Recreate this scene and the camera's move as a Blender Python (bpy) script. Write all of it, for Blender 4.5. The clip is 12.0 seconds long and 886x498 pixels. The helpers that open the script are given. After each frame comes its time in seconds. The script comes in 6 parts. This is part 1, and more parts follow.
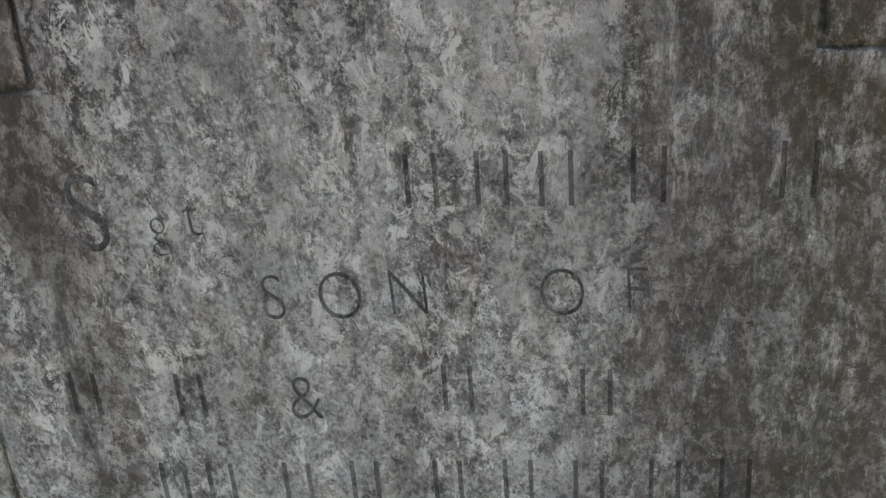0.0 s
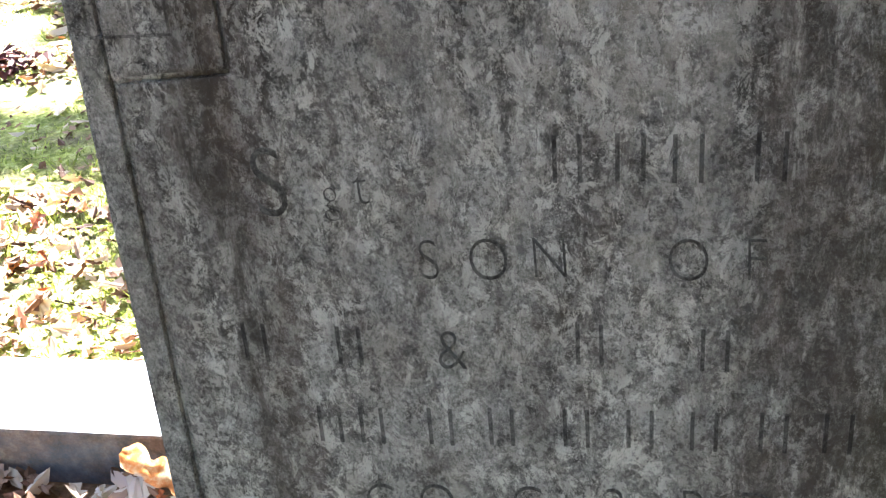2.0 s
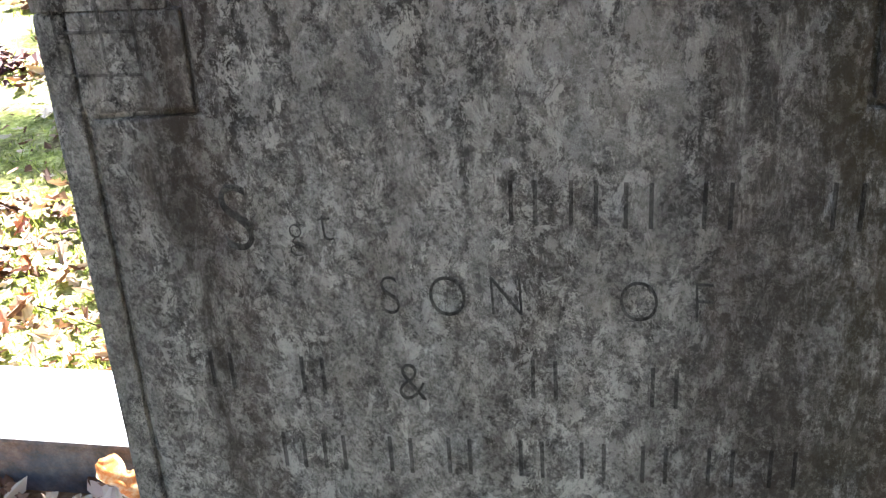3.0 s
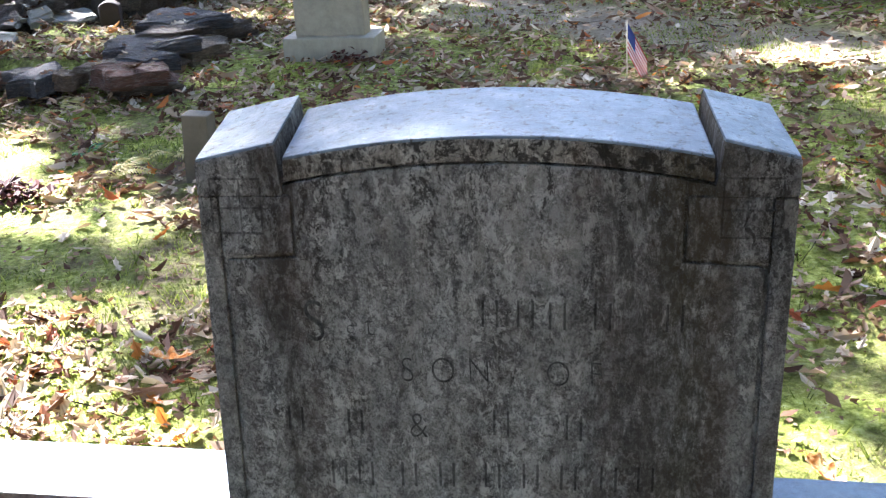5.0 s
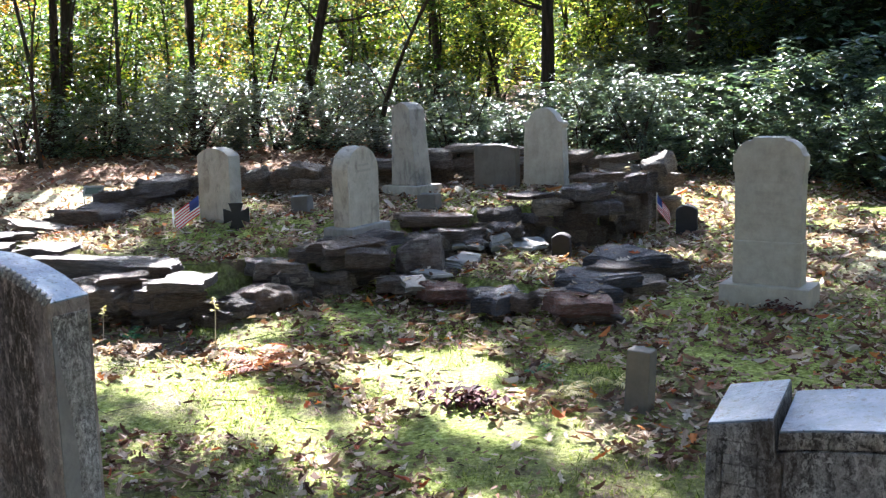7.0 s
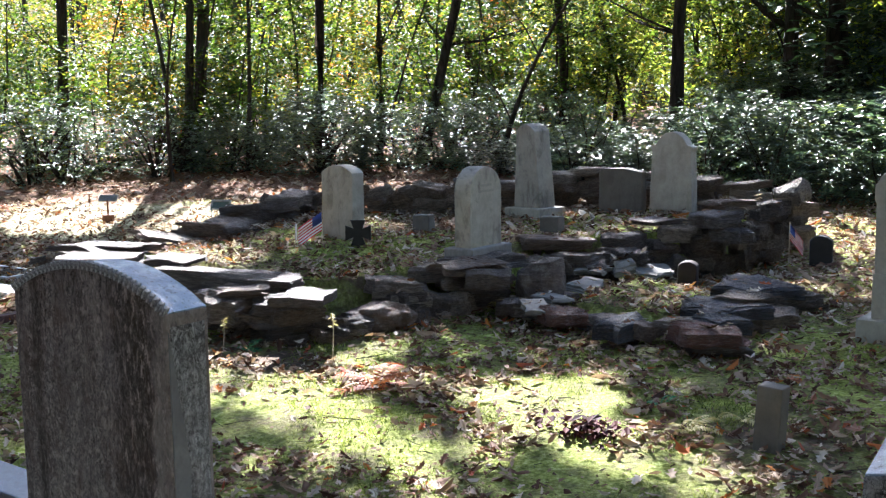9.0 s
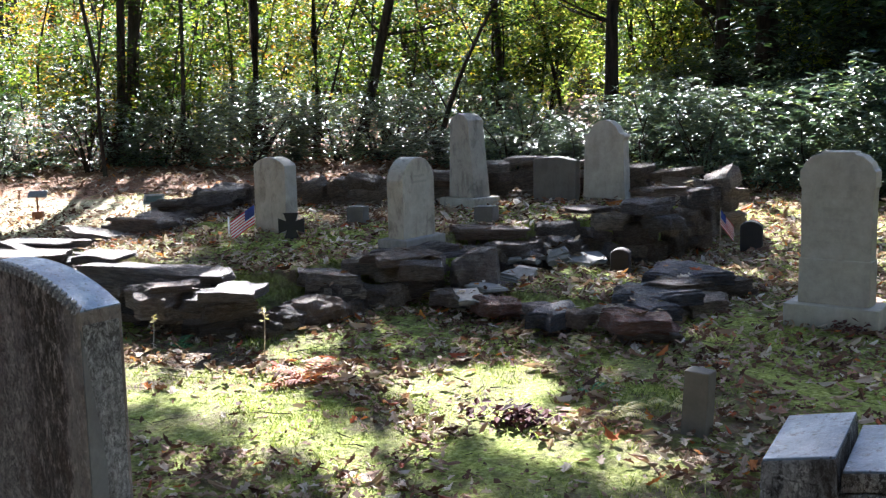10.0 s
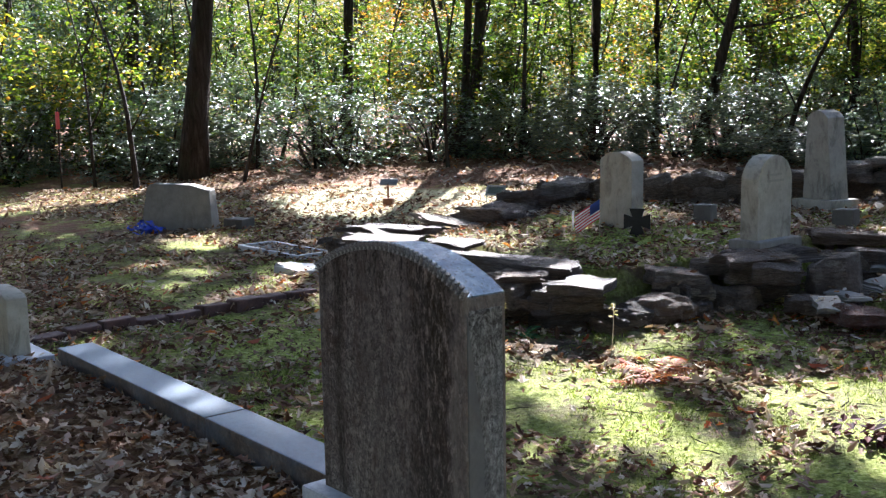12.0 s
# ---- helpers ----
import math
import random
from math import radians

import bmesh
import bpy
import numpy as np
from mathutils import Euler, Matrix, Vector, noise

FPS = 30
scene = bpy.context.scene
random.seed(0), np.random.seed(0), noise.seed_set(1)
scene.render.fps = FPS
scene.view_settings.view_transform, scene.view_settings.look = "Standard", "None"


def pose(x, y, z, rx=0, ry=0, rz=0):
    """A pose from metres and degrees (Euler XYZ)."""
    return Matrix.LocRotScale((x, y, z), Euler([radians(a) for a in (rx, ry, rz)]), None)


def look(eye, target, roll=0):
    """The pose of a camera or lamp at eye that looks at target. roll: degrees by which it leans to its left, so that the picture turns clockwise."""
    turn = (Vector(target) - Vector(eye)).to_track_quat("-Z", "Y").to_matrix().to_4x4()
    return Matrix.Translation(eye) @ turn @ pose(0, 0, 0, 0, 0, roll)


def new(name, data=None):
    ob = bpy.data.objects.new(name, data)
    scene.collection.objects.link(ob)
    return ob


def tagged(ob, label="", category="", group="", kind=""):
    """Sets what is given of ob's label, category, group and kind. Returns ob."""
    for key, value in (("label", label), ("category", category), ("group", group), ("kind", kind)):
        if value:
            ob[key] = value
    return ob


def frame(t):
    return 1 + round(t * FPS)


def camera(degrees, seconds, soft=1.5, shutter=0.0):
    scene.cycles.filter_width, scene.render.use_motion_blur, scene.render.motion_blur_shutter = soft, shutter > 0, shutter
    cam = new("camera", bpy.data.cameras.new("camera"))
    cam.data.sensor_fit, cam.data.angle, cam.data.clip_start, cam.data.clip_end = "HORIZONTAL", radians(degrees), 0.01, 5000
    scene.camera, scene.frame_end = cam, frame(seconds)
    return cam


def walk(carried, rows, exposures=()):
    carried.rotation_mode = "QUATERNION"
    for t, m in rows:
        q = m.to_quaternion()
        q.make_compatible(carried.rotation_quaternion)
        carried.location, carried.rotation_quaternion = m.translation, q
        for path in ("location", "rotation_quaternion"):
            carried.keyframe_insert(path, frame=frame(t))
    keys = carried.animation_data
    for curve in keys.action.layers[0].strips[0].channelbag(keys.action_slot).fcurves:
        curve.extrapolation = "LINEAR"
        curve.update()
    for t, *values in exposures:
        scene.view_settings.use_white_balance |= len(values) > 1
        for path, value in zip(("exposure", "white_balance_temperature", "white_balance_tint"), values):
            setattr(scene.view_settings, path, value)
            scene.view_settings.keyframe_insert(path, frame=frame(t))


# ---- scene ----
# ---------------------------------------------------------------- camera
cam = camera(43.15, 12.0, soft=1.3)
PATH = [
    (0, (0.1105, 0.0538, 1.0290), (-0.2351, 1.8001, 0.1174), -6.33),
    (0.5, (0.0751, -0.0142, 1.0832), (-0.2896, 1.7142, 0.1454), -5.46),
    (1, (0.0921, -0.0107, 1.0787), (-0.3556, 1.6902, 0.1266), -6.51),
    (1.5, (0.0806, -0.0236, 1.0703), (-0.4099, 1.6723, 0.1305), -6.32),
    (2, (0.0812, -0.0308, 1.0614), (-0.3804, 1.6840, 0.1414), -6.80),
    (2.5, (0.0811, -0.0309, 1.0584), (-0.3347, 1.7022, 0.1509), -6.37),
    (2.7, (0.0884, -0.0299, 1.0682), (-0.3360, 1.6929, 0.1452), -6.28),
    (4.3, (0.1485, -0.2652, 1.2265), (-0.3530, 1.4877, 0.4043), -1.66),
    (4.5, (0.1474, -0.3347, 1.2499), (-0.2747, 1.4594, 0.4733), -1.60),
    (5, (0.1589, -0.4703, 1.2854), (-0.1992, 1.3574, 0.5564), -3.25),
    (5.5, (0.2444, -0.5491, 1.3028), (-0.2343, 1.2733, 0.6322), -2.39),
    (6, (0.2887, -0.6399, 1.3635), (-0.3820, 1.1596, 0.8052), -1.12),
    (6.5, (0.2112, -0.7687, 1.4331), (-0.6726, 0.9839, 1.0491), -2.84),
    (7, (0.1536, -0.8382, 1.4471), (-0.8770, 0.8449, 1.1231), -1.63),
    (7.2, (0.1423, -0.8626, 1.4529), (-0.9163, 0.8055, 1.1417), -1.43),
    (8.8, (0.0815, -0.8342, 1.4331), (-1.0941, 0.7631, 1.1752), -0.92),
    (9, (0.0885, -0.7587, 1.4265), (-1.1207, 0.8096, 1.1468), -0.70),
    (9.5, (0.1316, -0.6790, 1.4348), (-1.0412, 0.9145, 1.1429), -1.21),
    (10, (0.1251, -0.7110, 1.4255), (-1.0009, 0.9148, 1.1273), -1.26),
    (10.5, (0.1095, -0.7193, 1.4344), (-1.0411, 0.8867, 1.1229), -0.09),
    (11, (0.0601, -0.7403, 1.4246), (-1.1779, 0.7974, 1.1036), 0.06),
    (11.5, (0.0121, -0.7393, 1.4234), (-1.3536, 0.6881, 1.1112), -0.74),
    (12, (-0.0279, -0.7611, 1.4151), (-1.5701, 0.4779, 1.1207), -1.00),
]
walk(cam, [(t, look(eye, target, roll)) for t, eye, target, roll in PATH],
     exposures=[(t, 3.46 + e, k + 130, 15) for t, e, k in ((0.0, 2.2, 5950), (1.0, 2.15, 5950), (1.5, 2.03, 5950), (2.7, 1.65, 5950), (4.3, 1.4, 5800), (5.0, 0.9, 5700), (5.5, 0.7, 5650), (6.0, 0.62, 5600), (6.5, 0.57, 5640), (7.0, 0.43, 5570), (9.0, 0.0, 5550), (11.0, -0.2, 5550), (12.0, -0.33, 5520))])


# ---------------------------------------------------------------- light
SUN_TO = Vector((-0.66, 0.75, 0.72)).normalized()
world = bpy.data.worlds.new("sky")
scene.world = world
world.use_nodes = True
wn = world.node_tree.nodes
sky = wn.new("ShaderNodeTexSky")
sky.sky_type = "NISHITA"
sky.sun_disc = False
sky.sun_elevation = math.asin(SUN_TO.z)
sky.sun_rotation = math.atan2(SUN_TO.x, SUN_TO.y)
sky.air_density, sky.dust_density = 1.2, 1.5
world.node_tree.links.new(sky.outputs[0], wn["Background"].inputs[0])
wn["Background"].inputs[1].default_value = 0.095
sun = new("sun", bpy.data.lights.new("sun", "SUN"))
sun.data.energy, sun.data.angle, sun.data.color = 5.0, radians(0.53), (1.0, 0.95, 0.87)
sun.matrix_world = look((0, 0, 30), Vector((0, 0, 30)) - SUN_TO)


# ---------------------------------------------------------------- materials
class Nodes:
    """Short forms for building a node material."""

    def __init__(self, name):
        self.mat = bpy.data.materials.new(name)
        self.mat.use_nodes = True
        self.tree = self.mat.node_tree
        self.bsdf = self.tree.nodes["Principled BSDF"]
        self.out = self.tree.nodes["Material Output"]
        self.where = self.add("ShaderNodeTexCoord").outputs["Object"]

    def add(self, kind):
        return self.tree.nodes.new(kind)

    def put(self, value, socket):
        if hasattr(value, "is_linked"):
            self.tree.links.new(value, socket)
        else:
            socket.default_value = value

    def scaled(self, scale, where=None):
        node = self.add("ShaderNodeMapping")
        self.put(where or self.where, node.inputs[0])
        node.inputs["Scale"].default_value = scale if hasattr(scale, "__len__") else (scale,) * 3
        return node.outputs[0]

    def noise(self, scale, detail=6, rough=0.6, where=None, distort=0.0):
        node = self.add("ShaderNodeTexNoise")
        self.put(self.scaled(scale, where), node.inputs["Vector"])
        node.inputs["Scale"].default_value = 1.0
        node.inputs["Detail"].default_value = detail
        node.inputs["Roughness"].default_value = rough
        node.inputs["Distortion"].default_value = distort
        return node.outputs[0]

    def cells(self, scale, feature="F1", where=None):
        node = self.add("ShaderNodeTexVoronoi")
        node.feature = feature
        self.put(self.scaled(scale, where), node.inputs["Vector"])
        node.inputs["Scale"].default_value = 1.0
        return node.outputs["Distance"]

    def steps(self, value, lo, hi, a=0.0, b=1.0):
        node = self.add("ShaderNodeMapRange")
        self.put(value, node.inputs[0])
        for k, v in zip((1, 2, 3, 4), (lo, hi, a, b)):
            node.inputs[k].default_value = v
        return node.outputs[0]

    def ramp(self, value, *stops):
        node = self.add("ShaderNodeValToRGB")
        self.put(value, node.inputs[0])
        marks = node.color_ramp.elements
        while len(marks) < len(stops):
            marks.new(0.5)
        for mark, (at, colour) in zip(marks, stops):
            mark.position, mark.color = at, (*colour, 1)
        return node.outputs[0]

    def mix(self, fac, a, b, kind="MIX"):
        node = self.add("ShaderNodeMixRGB")
        node.blend_type = kind
        self.put(fac, node.inputs[0])
        for k, v in ((1, a), (2, b)):
            self.put(v if hasattr(v, "is_linked") else (*v, 1), node.inputs[k])
        return node.outputs[0]

    def maths(self, kind, a, b):
        node = self.add("ShaderNodeMath")
        node.operation = kind
        self.put(a, node.inputs[0]), self.put(b, node.inputs[1])
        return node.outputs[0]

    def bump(self, height, strength=0.4, depth=0.01):
        node = self.add("ShaderNodeBump")
        node.inputs["Strength"].default_value, node.inputs["Distance"].default_value = strength, depth
        self.put(height, node.inputs["Height"])
        self.put(node.outputs[0], self.bsdf.inputs["Normal"])

    def done(self, colour, rough=0.8, metal=0.0, spec=0.5):
        self.put(colour if hasattr(colour, "is_linked") else (*colour, 1), self.bsdf.inputs["Base Color"])
        self.put(rough, self.bsdf.inputs["Roughness"])
        self.bsdf.inputs["Metallic"].default_value = metal
        self.bsdf.inputs["Specular IOR Level"].default_value = spec
        return self.mat

    def random(self):
        return self.add("ShaderNodeObjectInfo").outputs["Random"]

    def island(self):
        return self.add("ShaderNodeNewGeometry").outputs["Random Per Island"]

    def upward(self):
        node = self.add("ShaderNodeSeparateXYZ")
        self.put(self.add("ShaderNodeNewGeometry").outputs["Normal"], node.inputs[0])
        return node.outputs[2]


def weathered_face(name="weathered_face", tone=1.0, tint=(0.63, 0.6, 0.555), spots=False, flecks=False):
    """Old grey stone with run-off streaks, black growth and pale lichen."""
    n = Nodes(name)
    place = n.add("ShaderNodeSeparateXYZ")
    n.put(n.where, place.inputs[0])
    grain = n.noise(280, 5, 0.75)
    blotch = n.noise((72, 72, 60), 10, 0.82, distort=0.3)
    base = n.ramp(blotch, (0.38, (0.07, 0.068, 0.066)), (0.45, (0.16, 0.158, 0.156)), (0.5, (0.24, 0.24, 0.24)), (0.56, (0.29, 0.292, 0.295)), (0.61, (0.46, 0.46, 0.46)))
    mottle = n.noise((17, 17, 9), 7, 0.7, distort=0.4)
    base = n.mix(0.5, base, n.ramp(mottle, (0.36, (0.2, 0.2, 0.2)), (0.64, (0.8, 0.8, 0.79))), "OVERLAY")
    base = n.mix(0.35, base, n.ramp(grain, (0.3, (0.15, 0.15, 0.15)), (0.7, (0.8, 0.8, 0.78))), "OVERLAY")
    speck = n.noise((430, 430, 330), 4, 0.7)
    base = n.mix(0.55, base, n.ramp(speck, (0.4, (0.12, 0.12, 0.12)), (0.6, (0.85, 0.85, 0.84))), "OVERLAY")
    wander = n.maths("MULTIPLY", n.steps(n.noise((8, 8, 6), 6, 0.7), 0.2, 0.8, -1.0, 1.0), 0.035)
    across = n.maths("ADD", place.outputs[0], wander)

    def strip(x, half, soft):
        return n.steps(n.maths("ABSOLUTE", n.maths("ADD", across, -x), 0.0), half, half + soft, 1.0, 0.0)

    ragged = n.steps(n.noise((55, 55, 26), 8, 0.82), 0.38, 0.58)
    line = n.add("ShaderNodeCombineXYZ")
    n.put(across, line.inputs[0])
    n.put(n.maths("MULTIPLY", place.outputs[2], 0.06), line.inputs[2])
    streak = n.noise((30, 1, 30), 6, 0.7, where=line.outputs[0])
    # run-off: dark where water lingers, washed pale between
    base = n.mix(n.maths("MULTIPLY", n.steps(streak, 0.51, 0.64), n.maths("MULTIPLY", ragged, 0.6)), base, (0.045, 0.04, 0.035))
    base = n.mix(n.maths("MULTIPLY", n.steps(streak, 0.47, 0.36), n.maths("MULTIPLY", ragged, 0.5)), base, (0.4, 0.4, 0.385))
    # thin runs from the top edge that fade downwards
    thin = n.noise((85, 1, 85), 4, 0.6, where=line.outputs[0])
    upper = n.steps(n.maths("ADD", place.outputs[2], n.maths("MULTIPLY", streak, 0.5)), 0.92, 1.18)
    base = n.mix(n.maths("MULTIPLY", n.steps(thin, 0.51, 0.57), n.maths("MULTIPLY", upper, 0.9)), base, (0.04, 0.037, 0.034))
    base = n.mix(n.maths("MULTIPLY", n.steps(thin, 0.46, 0.38), n.maths("MULTIPLY", upper, 0.5)), base, (0.42, 0.41, 0.385))
    # pale crusty flakes, large and small, gathered in some areas and down three runs
    low = n.steps(place.outputs[2], 0.72, 0.5)
    zone = n.maths("ADD", n.maths("ADD", n.steps(n.noise((8, 8, 4), 6, 0.75, distort=0.5), 0.43, 0.54), n.maths("MULTIPLY", n.maths("MULTIPLY", low, strip(-0.15, 0.08, 0.06)), 0.5)), n.maths("MULTIPLY", n.maths("ADD", n.maths("ADD", strip(-0.17, 0.02, 0.05), strip(-0.247, 0.008, 0.015)), n.maths("ADD", strip(0.032, 0.004, 0.03), strip(-0.062, 0.0, 0.02))), 0.8))
    large = n.steps(n.noise((58, 58, 40), 10, 0.86, distort=0.4), 0.53, 0.55)
    fine = n.steps(n.noise((115, 115, 85), 8, 0.86, distort=0.2), 0.52, 0.55)
    base = n.mix(n.maths("MULTIPLY", fine, n.maths("MULTIPLY", n.maths("ADD", zone, 0.5), 0.5)), base, (0.46, 0.465, 0.455))
    base = n.mix(n.maths("MULTIPLY", large, n.maths("MINIMUM", n.maths("MULTIPLY", zone, 0.8), 0.9)), base, (0.66, 0.66, 0.64))
    # rounded lichen rosettes with darker hearts
    spot = n.cells((20, 20, 17), where=n.mix(0.05, n.where, n.add("ShaderNodeTexNoise").outputs[1]))
    ring = n.maths("MULTIPLY", n.steps(spot, 0.3, 0.24), n.steps(spot, 0.1, 0.2))
    base = n.mix(n.maths("MULTIPLY", ring, n.maths("MULTIPLY", n.steps(n.noise((6, 6, 5), 5, 0.7), 0.52, 0.6), n.maths("MULTIPLY", ragged, 0.9))), base, (0.52, 0.52, 0.48))
    dots = n.steps(n.noise((38, 38, 30), 7, 0.75, distort=0.5), 0.6, 0.66)
    base = n.mix(n.maths("MULTIPLY", dots, 0.7), base, (0.05, 0.046, 0.04))
    # old dark growths near both sides
    frag = n.steps(n.noise((62, 62, 17), 9, 0.82, distort=0.3), 0.41, 0.54)
    base = n.mix(n.maths("MULTIPLY", strip(-0.214, 0.01, 0.02), n.maths("ADD", n.maths("MULTIPLY", frag, 0.6), 0.25)), base, (0.055, 0.045, 0.037))
    base = n.mix(n.maths("MULTIPLY", strip(0.165, 0.03, 0.055), n.maths("ADD", n.maths("MULTIPLY", frag, 0.62), 0.1)), base, (0.045, 0.04, 0.036))
    base = n.mix(n.maths("MULTIPLY", strip(0.24, 0.1, 0.06), n.maths("MULTIPLY", frag, 0.4)), base, (0.05, 0.045, 0.038))
    high = n.steps(place.outputs[2], 0.4, 0.8)
    base = n.mix(n.maths("MULTIPLY", n.maths("MULTIPLY", strip(0.21, 0.018, 0.035), high), n.maths("ADD", n.maths("MULTIPLY", frag, 0.65), 0.12)), base, (0.065, 0.052, 0.026))
    brown = n.steps(n.noise((14, 14, 4), 7, 0.75), 0.5, 0.66)
    base = n.mix(n.maths("MULTIPLY", brown, 0.4), base, (0.12, 0.094, 0.08))
    washed = n.noise((14, 1, 14), 5, 0.65, where=line.outputs[0])
    base = n.mix(n.maths("MULTIPLY", n.steps(washed, 0.53, 0.66), 0.3), base, (0.1, 0.068, 0.058))
    base = n.mix(n.maths("MULTIPLY", n.steps(washed, 0.47, 0.36), n.maths("MULTIPLY", ragged, 0.3)), base, (0.44, 0.43, 0.42))
    base = n.mix(n.maths("MULTIPLY", fine, n.maths("MULTIPLY", ragged, 0.3)), base, (0.42, 0.425, 0.41))
    pits = n.steps(n.cells(26), 0.0, 0.14, 1.0, 0.0)
    base = n.mix(n.maths("MULTIPLY", pits, n.maths("MULTIPLY", ragged, 0.75)), base, (0.025, 0.025, 0.025))
    if flecks:
        crust = n.steps(n.noise((50, 50, 19), 10, 0.85, distort=0.3), 0.525, 0.565)
        where = n.steps(n.maths("ADD", place.outputs[0], n.maths("MULTIPLY", mottle, 0.9)), 0.45, 0.75)
        base = n.mix(n.maths("MULTIPLY", crust, n.maths("MULTIPLY", where, 0.9)), base, (0.8, 0.77, 0.72))
        rim = n.steps(n.maths("ADD", place.outputs[0], n.maths("MULTIPLY", mottle, 0.1)), 0.29, 0.315)
        base = n.mix(n.maths("MULTIPLY", rim, n.maths("ADD", n.maths("MULTIPLY", ragged, 0.5), 0.2)), base, (0.5, 0.5, 0.47))
        rusty = n.steps(n.noise((12, 12, 5), 8, 0.75, distort=0.5), 0.52, 0.6)
        base = n.mix(n.maths("MULTIPLY", rusty, 0.3), base, (0.13, 0.075, 0.05))
    if spots:
        black = n.steps(n.noise(46, 6, 0.7, distort=0.4), 0.5, 0.56)
        base = n.mix(n.maths("MULTIPLY", black, 0.9), base, (0.02, 0.018, 0.016))
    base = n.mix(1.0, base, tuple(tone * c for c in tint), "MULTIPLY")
    n.bump(n.maths("ADD", n.maths("ADD", grain, speck), n.maths("MULTIPLY", blotch, 1.6)), 1.0, 0.003)
    return n.done(base, 0.92, spec=0.2)


def sky_tinted_top(name="sky_tinted_top", gain=1.0):
    """Rain-washed top of a stone: paler, sky-blue sheen put into its colour, dark specks."""
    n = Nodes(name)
    # the blue of these tones is skylight painted into the stone
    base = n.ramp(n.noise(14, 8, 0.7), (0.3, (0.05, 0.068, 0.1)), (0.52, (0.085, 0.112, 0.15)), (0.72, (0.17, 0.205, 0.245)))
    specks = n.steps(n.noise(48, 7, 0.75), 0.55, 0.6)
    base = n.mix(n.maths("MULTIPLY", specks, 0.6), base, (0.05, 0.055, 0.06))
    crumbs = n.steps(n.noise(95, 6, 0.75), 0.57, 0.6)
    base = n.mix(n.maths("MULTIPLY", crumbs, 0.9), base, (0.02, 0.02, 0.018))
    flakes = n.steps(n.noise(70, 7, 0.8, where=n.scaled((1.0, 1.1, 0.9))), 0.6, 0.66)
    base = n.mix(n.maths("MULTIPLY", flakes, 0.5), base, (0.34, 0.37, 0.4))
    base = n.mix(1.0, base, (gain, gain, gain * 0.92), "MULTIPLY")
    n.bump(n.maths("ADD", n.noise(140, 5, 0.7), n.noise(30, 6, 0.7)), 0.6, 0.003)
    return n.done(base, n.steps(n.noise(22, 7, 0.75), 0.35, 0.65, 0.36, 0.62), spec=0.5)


def pale_marble(name, light, stain, amount):
    n = Nodes(name)
    base = n.ramp(n.noise(9, 9, 0.75), (0.3, tuple(c * 0.62 for c in light)), (0.68, light))
    streak = n.steps(n.noise((11, 11, 4.5), 8, 0.72, distort=0.6), 0.5, 0.68)
    base = n.mix(n.maths("MULTIPLY", streak, amount), base, stain)
    spots = n.steps(n.noise(48, 6, 0.7), 0.62, 0.72)
    base = n.mix(n.maths("MULTIPLY", spots, 0.5), base, stain)
    n.bump(n.noise(90, 6, 0.7), 0.4, 0.003)
    return n.done(base, 0.85, spec=0.3)


def wall_stone(name="slate_stone", red=False, tones=None):
    n = Nodes(name)
    tones = tones or ((0.0, (0.075, 0.069, 0.069)), (0.3, (0.125, 0.104, 0.09)), (0.5, (0.108, 0.105, 0.11)), (0.7, (0.18, 0.138, 0.108)), (0.88, (0.215, 0.198, 0.178)), (1.0, (0.3, 0.285, 0.255)))
    if red:
        tones = ((0.0, (0.12, 0.055, 0.042)), (1.0, (0.15, 0.075, 0.055)))
    tone = n.ramp(n.random(), *tones)
    rough = n.noise(7, 9, 0.8)
    base = n.mix(0.85, tone, n.ramp(rough, (0.34, (0.08, 0.075, 0.07)), (0.5, (0.5, 0.49, 0.48)), (0.66, (0.95, 0.94, 0.92))), "OVERLAY")
    seams = n.noise((4, 4, 30), 6, 0.75, distort=0.4)
    base = n.mix(n.maths("MULTIPLY", n.steps(seams, 0.52, 0.6), 0.4), base, (0.025, 0.02, 0.018))
    lichen = n.steps(n.noise(13, 10, 0.85, distort=0.3), 0.53, 0.58)
    base = n.mix(n.maths("MULTIPLY", lichen, 0.4), base, (0.3, 0.31, 0.29))
    soil = n.steps(n.noise(5, 6, 0.7), 0.52, 0.62)
    base = n.mix(n.maths("MULTIPLY", soil, 0.5), base, (0.09, 0.06, 0.04))
    base = n.mix(1.0, base, (1.12, 0.98, 0.86), "MULTIPLY")
    n.bump(n.maths("ADD", n.maths("MULTIPLY", seams, 1.2), n.noise(22, 9, 0.85)), 1.0, 0.05)
    return n.done(base, 0.8, spec=0.35)


